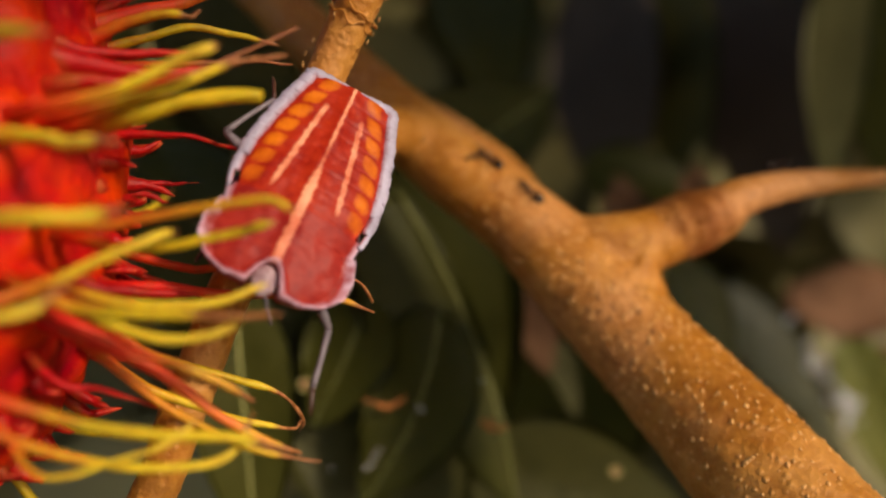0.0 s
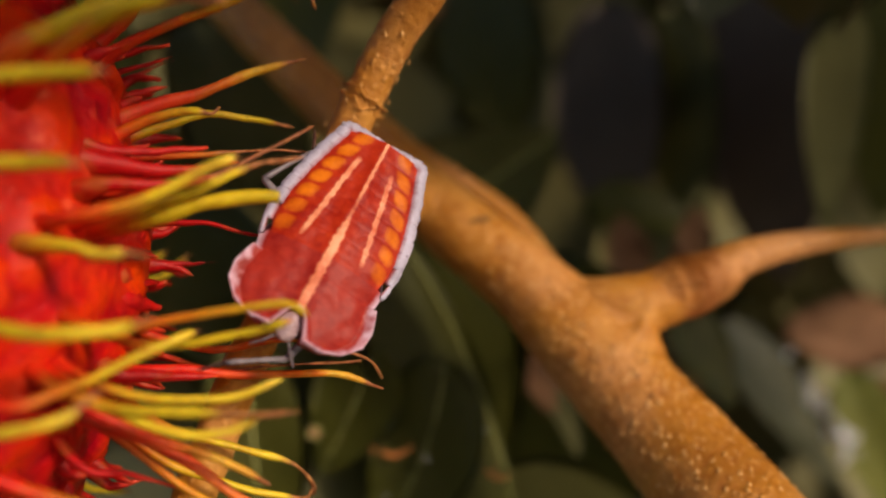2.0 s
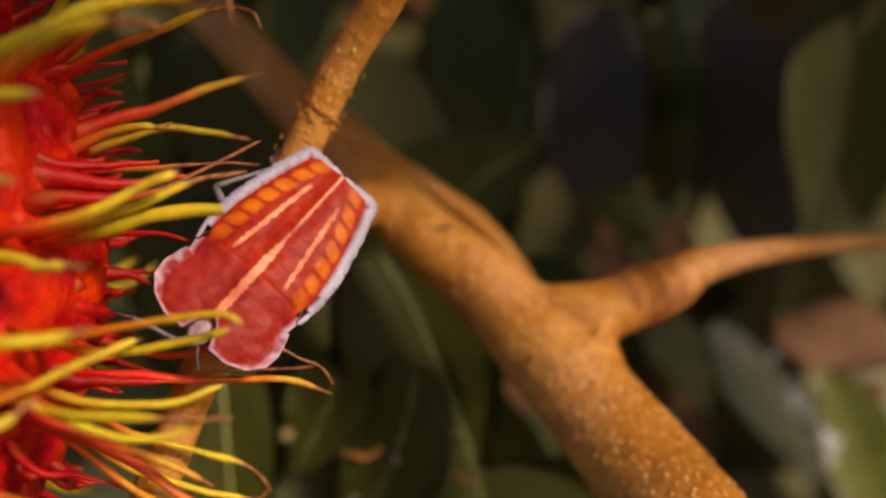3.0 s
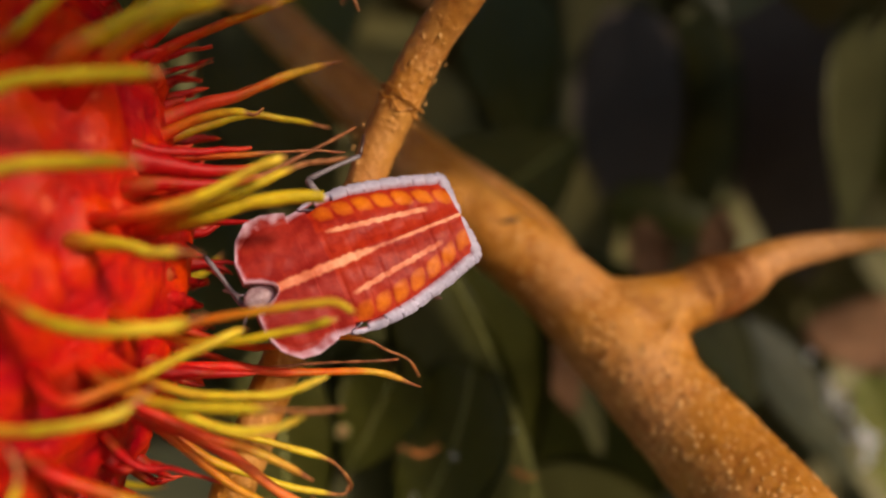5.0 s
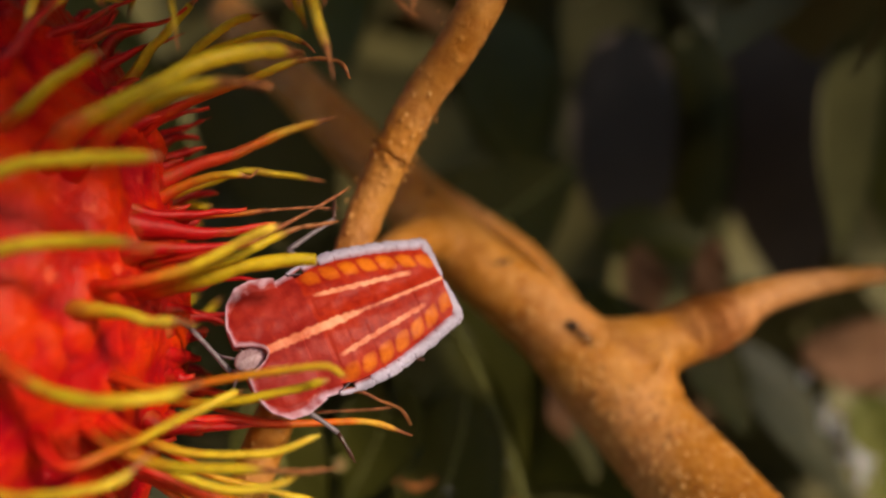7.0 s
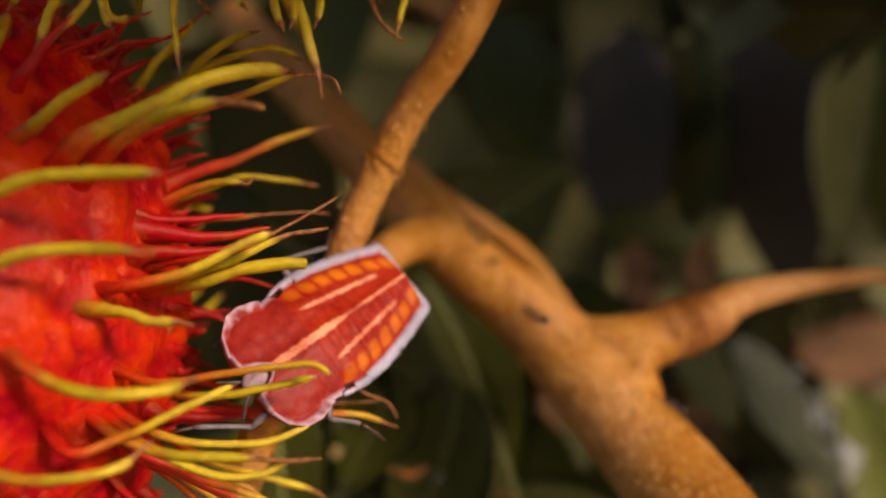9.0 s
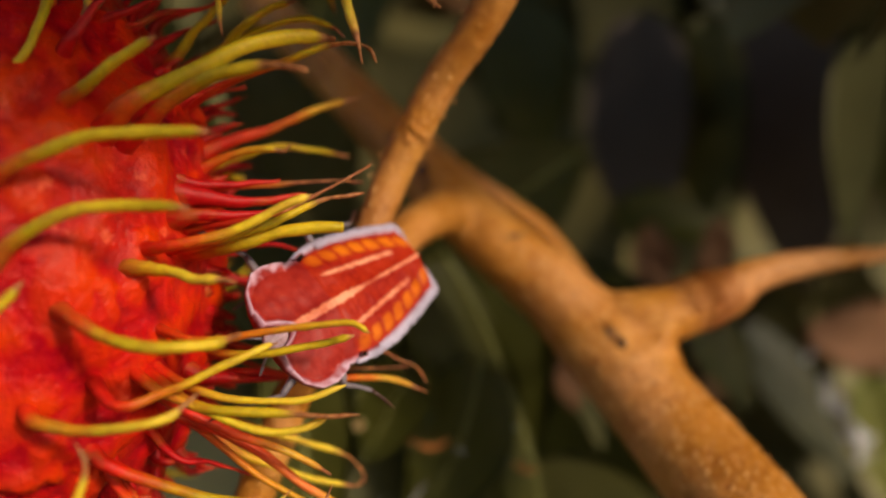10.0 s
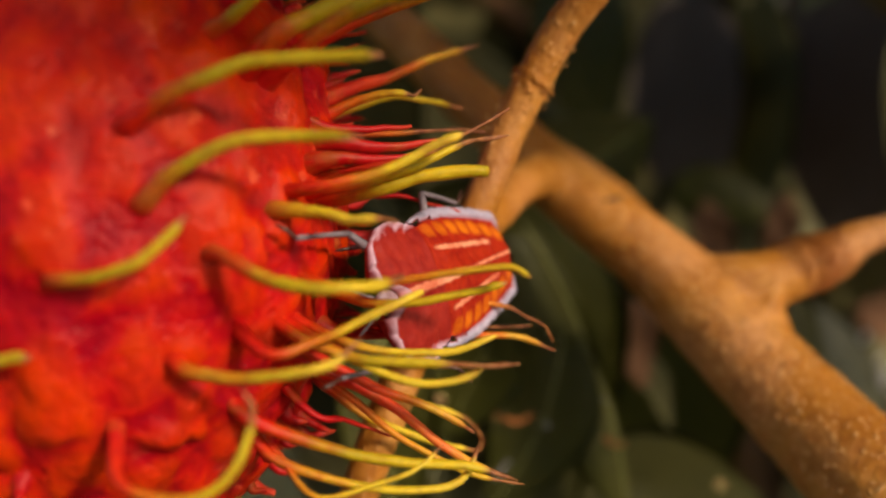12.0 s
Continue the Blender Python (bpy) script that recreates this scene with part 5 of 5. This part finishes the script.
AXIS_MAIN = [Vector(p[:3]) for p in spline([(-36, 131, 52), (-23.4, 121, 39.1), (-12.5, 115, 27.9), (-2.2, 108, 17.3), (3.4, 105, 12.0), (11.4, 102.5, 5.3), (18.4, 100, -2.2), (24.0, 96, -8.4), (28.3, 91, -13.7), (33.1, 83, -20.2), (40, 74, -30)], 200)]
AXIS_SIDE = [Vector(p[:3]) for p in spline([(23.3, 100.5, 2.4), (29.0, 100.5, 4.4), (33.1, 101.5, 5.6), (37.5, 103, 8.0), (44.7, 106, 10.2), (53.8, 111, 11.3), (63.6, 116, 11.9), (80, 126, 12.5)], 120)]


def ant_rows(rows):
    out = []
    for k, (t, x, y, z) in enumerate(rows):
        p = Vector((x, y, z))
        near = min(AXIS_MAIN + AXIS_SIDE, key=lambda q: (q - p).length)
        up = (p - near).normalized()
        a, b = (rows[k], rows[k + 1]) if k + 1 < len(rows) else (rows[k - 1], rows[k])
        d = Vector(b[1:]) - Vector(a[1:])
        d -= up * d.dot(up)
        if d.length < 0.3:
            d = Vector((-1, 0.2, 0.9))
            d -= up * d.dot(up)
        d.normalize()
        m = Matrix((d.cross(up), d, up)).transposed().to_4x4()
        out.append((t, Matrix.Translation(at(*p)) @ m))
    return out


ANT_PATHS = []
ANT_PATHS.append([
    (0, -0.5, 102.6, 16.3),
    (0.2, -1.0, 103.6, 18.4),
    (0.4, -2.9, 105.2, 20.7),
    (1, -19.6, 122.4, 35.2),
    (5.2, -12.5, 118.9, 27.9),
    (5.6, -2.7, 104.8, 20.3),
    (5.9, -0.5, 104.5, 19.4),
    (6.2, 5.8, 104.7, 15.6),
    (6.5, 11.7, 102.9, 11.0),
    (6.8, 14.3, 98.1, 6.0),
    (7.4, 17.8, 96.4, 2.3),
    (7.7, 23.0, 94.9, -1.1),
    (9, 27.3, 93.8, -4.0),
    (9.5, 24.3, 93.3, -2.8),
    (9.7, 21.6, 94.5, -1.0),
    (9.9, 18.1, 95.4, 0.9),
    (10.3, 18.0, 95.4, 0.7),
    (10.7, 16.7, 97.7, 4.5),
    (10.9, 15.1, 101.9, 8.2),
    (11.2, 7.3, 108.1, 8.8),
    (12, 3.4, 109.3, 12.0),
])
ANT_PATHS.append([
    (0, 7.4, 100.9, 12.5),
    (0.2, 4.0, 102.2, 15.3),
    (0.4, 1.5, 102.3, 16.1),
    (0.7, -2.3, 105.8, 21.3),
    (1.5, -19.6, 122.4, 35.2),
    (6.7, -5.3, 114.3, 20.4),
    (7.1, -2.6, 105.1, 20.5),
    (7.4, -4.2, 108.1, 24.0),
    (7.8, -6.4, 112.8, 27.3),
    (8.4, -8.8, 116.6, 24.1),
    (9.1, 4.3, 103.0, 15.8),
    (9.5, -0.5, 106.4, 20.9),
    (9.7, -5.9, 106.9, 23.1),
    (10.2, -5.5, 105.1, 17.9),
    (10.5, -4.7, 104.7, 16.0),
    (10.9, -2.7, 105.5, 21.0),
    (11.1, 0.5, 102.5, 16.5),
    (11.4, -1.7, 103.1, 17.0),
    (12, -0.1, 111.0, 15.2),
])
ANT_PATHS.append([
    (0, 11.9, 99.2, 8.6),
    (0.2, 8.6, 100.7, 11.7),
    (0.4, 5.1, 102.9, 15.3),
    (0.6, 4.1, 105.4, 17.1),
    (0.8, 1.3, 104.1, 18.3),
    (1, 0.1, 103.4, 17.9),
    (1.5, -8.8, 116.6, 24.1),
    (8.4, 11.4, 107.1, 5.3),
    (8.9, 12.2, 97.9, 6.2),
    (9.3, 6.0, 99.6, 8.3),
    (9.5, 5.2, 100.0, 11.2),
    (9.7, 1.2, 101.4, 13.5),
    (10.1, -4.2, 104.4, 16.0),
    (10.6, -12.5, 118.9, 27.9),
    (12, -23.4, 124.6, 39.1),
])
ANT_PATHS.append([
    (0, 42.5, 105.1, 11.8),
    (0.2, 45.6, 106.5, 12.3),
    (0.4, 52.2, 110.0, 12.8),
    (0.6, 59.9, 113.5, 13.1),
    (1.2, 74.0, 123.5, 12.3),
    (12, 78.8, 126.5, 12.5),
])
ANT_PATHS.append([
    (0, 11.4, 107.1, 5.3),
    (4.8, 11.4, 107.1, 5.3),
    (5.3, 15.9, 101.5, 7.4),
    (5.6, 21.3, 101.0, 6.2),
    (5.9, 28.3, 100.8, 8.2),
    (6.2, 39.7, 104.3, 11.2),
    (6.6, 47.7, 106.0, 11.7),
    (7.4, 68.0, 119.9, 12.1),
    (12, 74.0, 123.5, 12.3),
])
ANT_PATHS.append([
    (0, 29.8, 94.9, -15.7),
    (6.8, 29.8, 94.9, -15.7),
    (7.5, 26.7, 89.7, -6.6),
    (7.7, 29.5, 92.7, -6.0),
    (8.5, 25.5, 100.5, -10.2),
    (9.6, 13.9, 106.6, 2.8),
    (10.1, 17.4, 101.2, 6.2),
    (10.3, 16.6, 101.4, 6.8),
    (10.5, 14.5, 102.0, 8.7),
    (10.7, 12.8, 102.5, 10.1),
    (11.2, 5.9, 108.5, 9.9),
    (12, 3.4, 109.3, 12.0),
])
ants = [build_ant()]
while len(ants) < len(ANT_PATHS):
    ants.append(copy_thing(ants[0], ants[0].matrix_basis))


def motions():
    walk(bug, [(t, bug_pose(*row)) for t, *row in BUG_ROWS])
    for (leg, hip), swing in zip(LEGS, SWINGS):
        walk(leg, [(t, Matrix.Translation(hip * MM) @ pose(0, 0, 0, 0, 0, turn)) for t, turn in swing])
    for ant, rows in zip(ants, ANT_PATHS):
        walk(ant, ant_rows(rows))


motions()
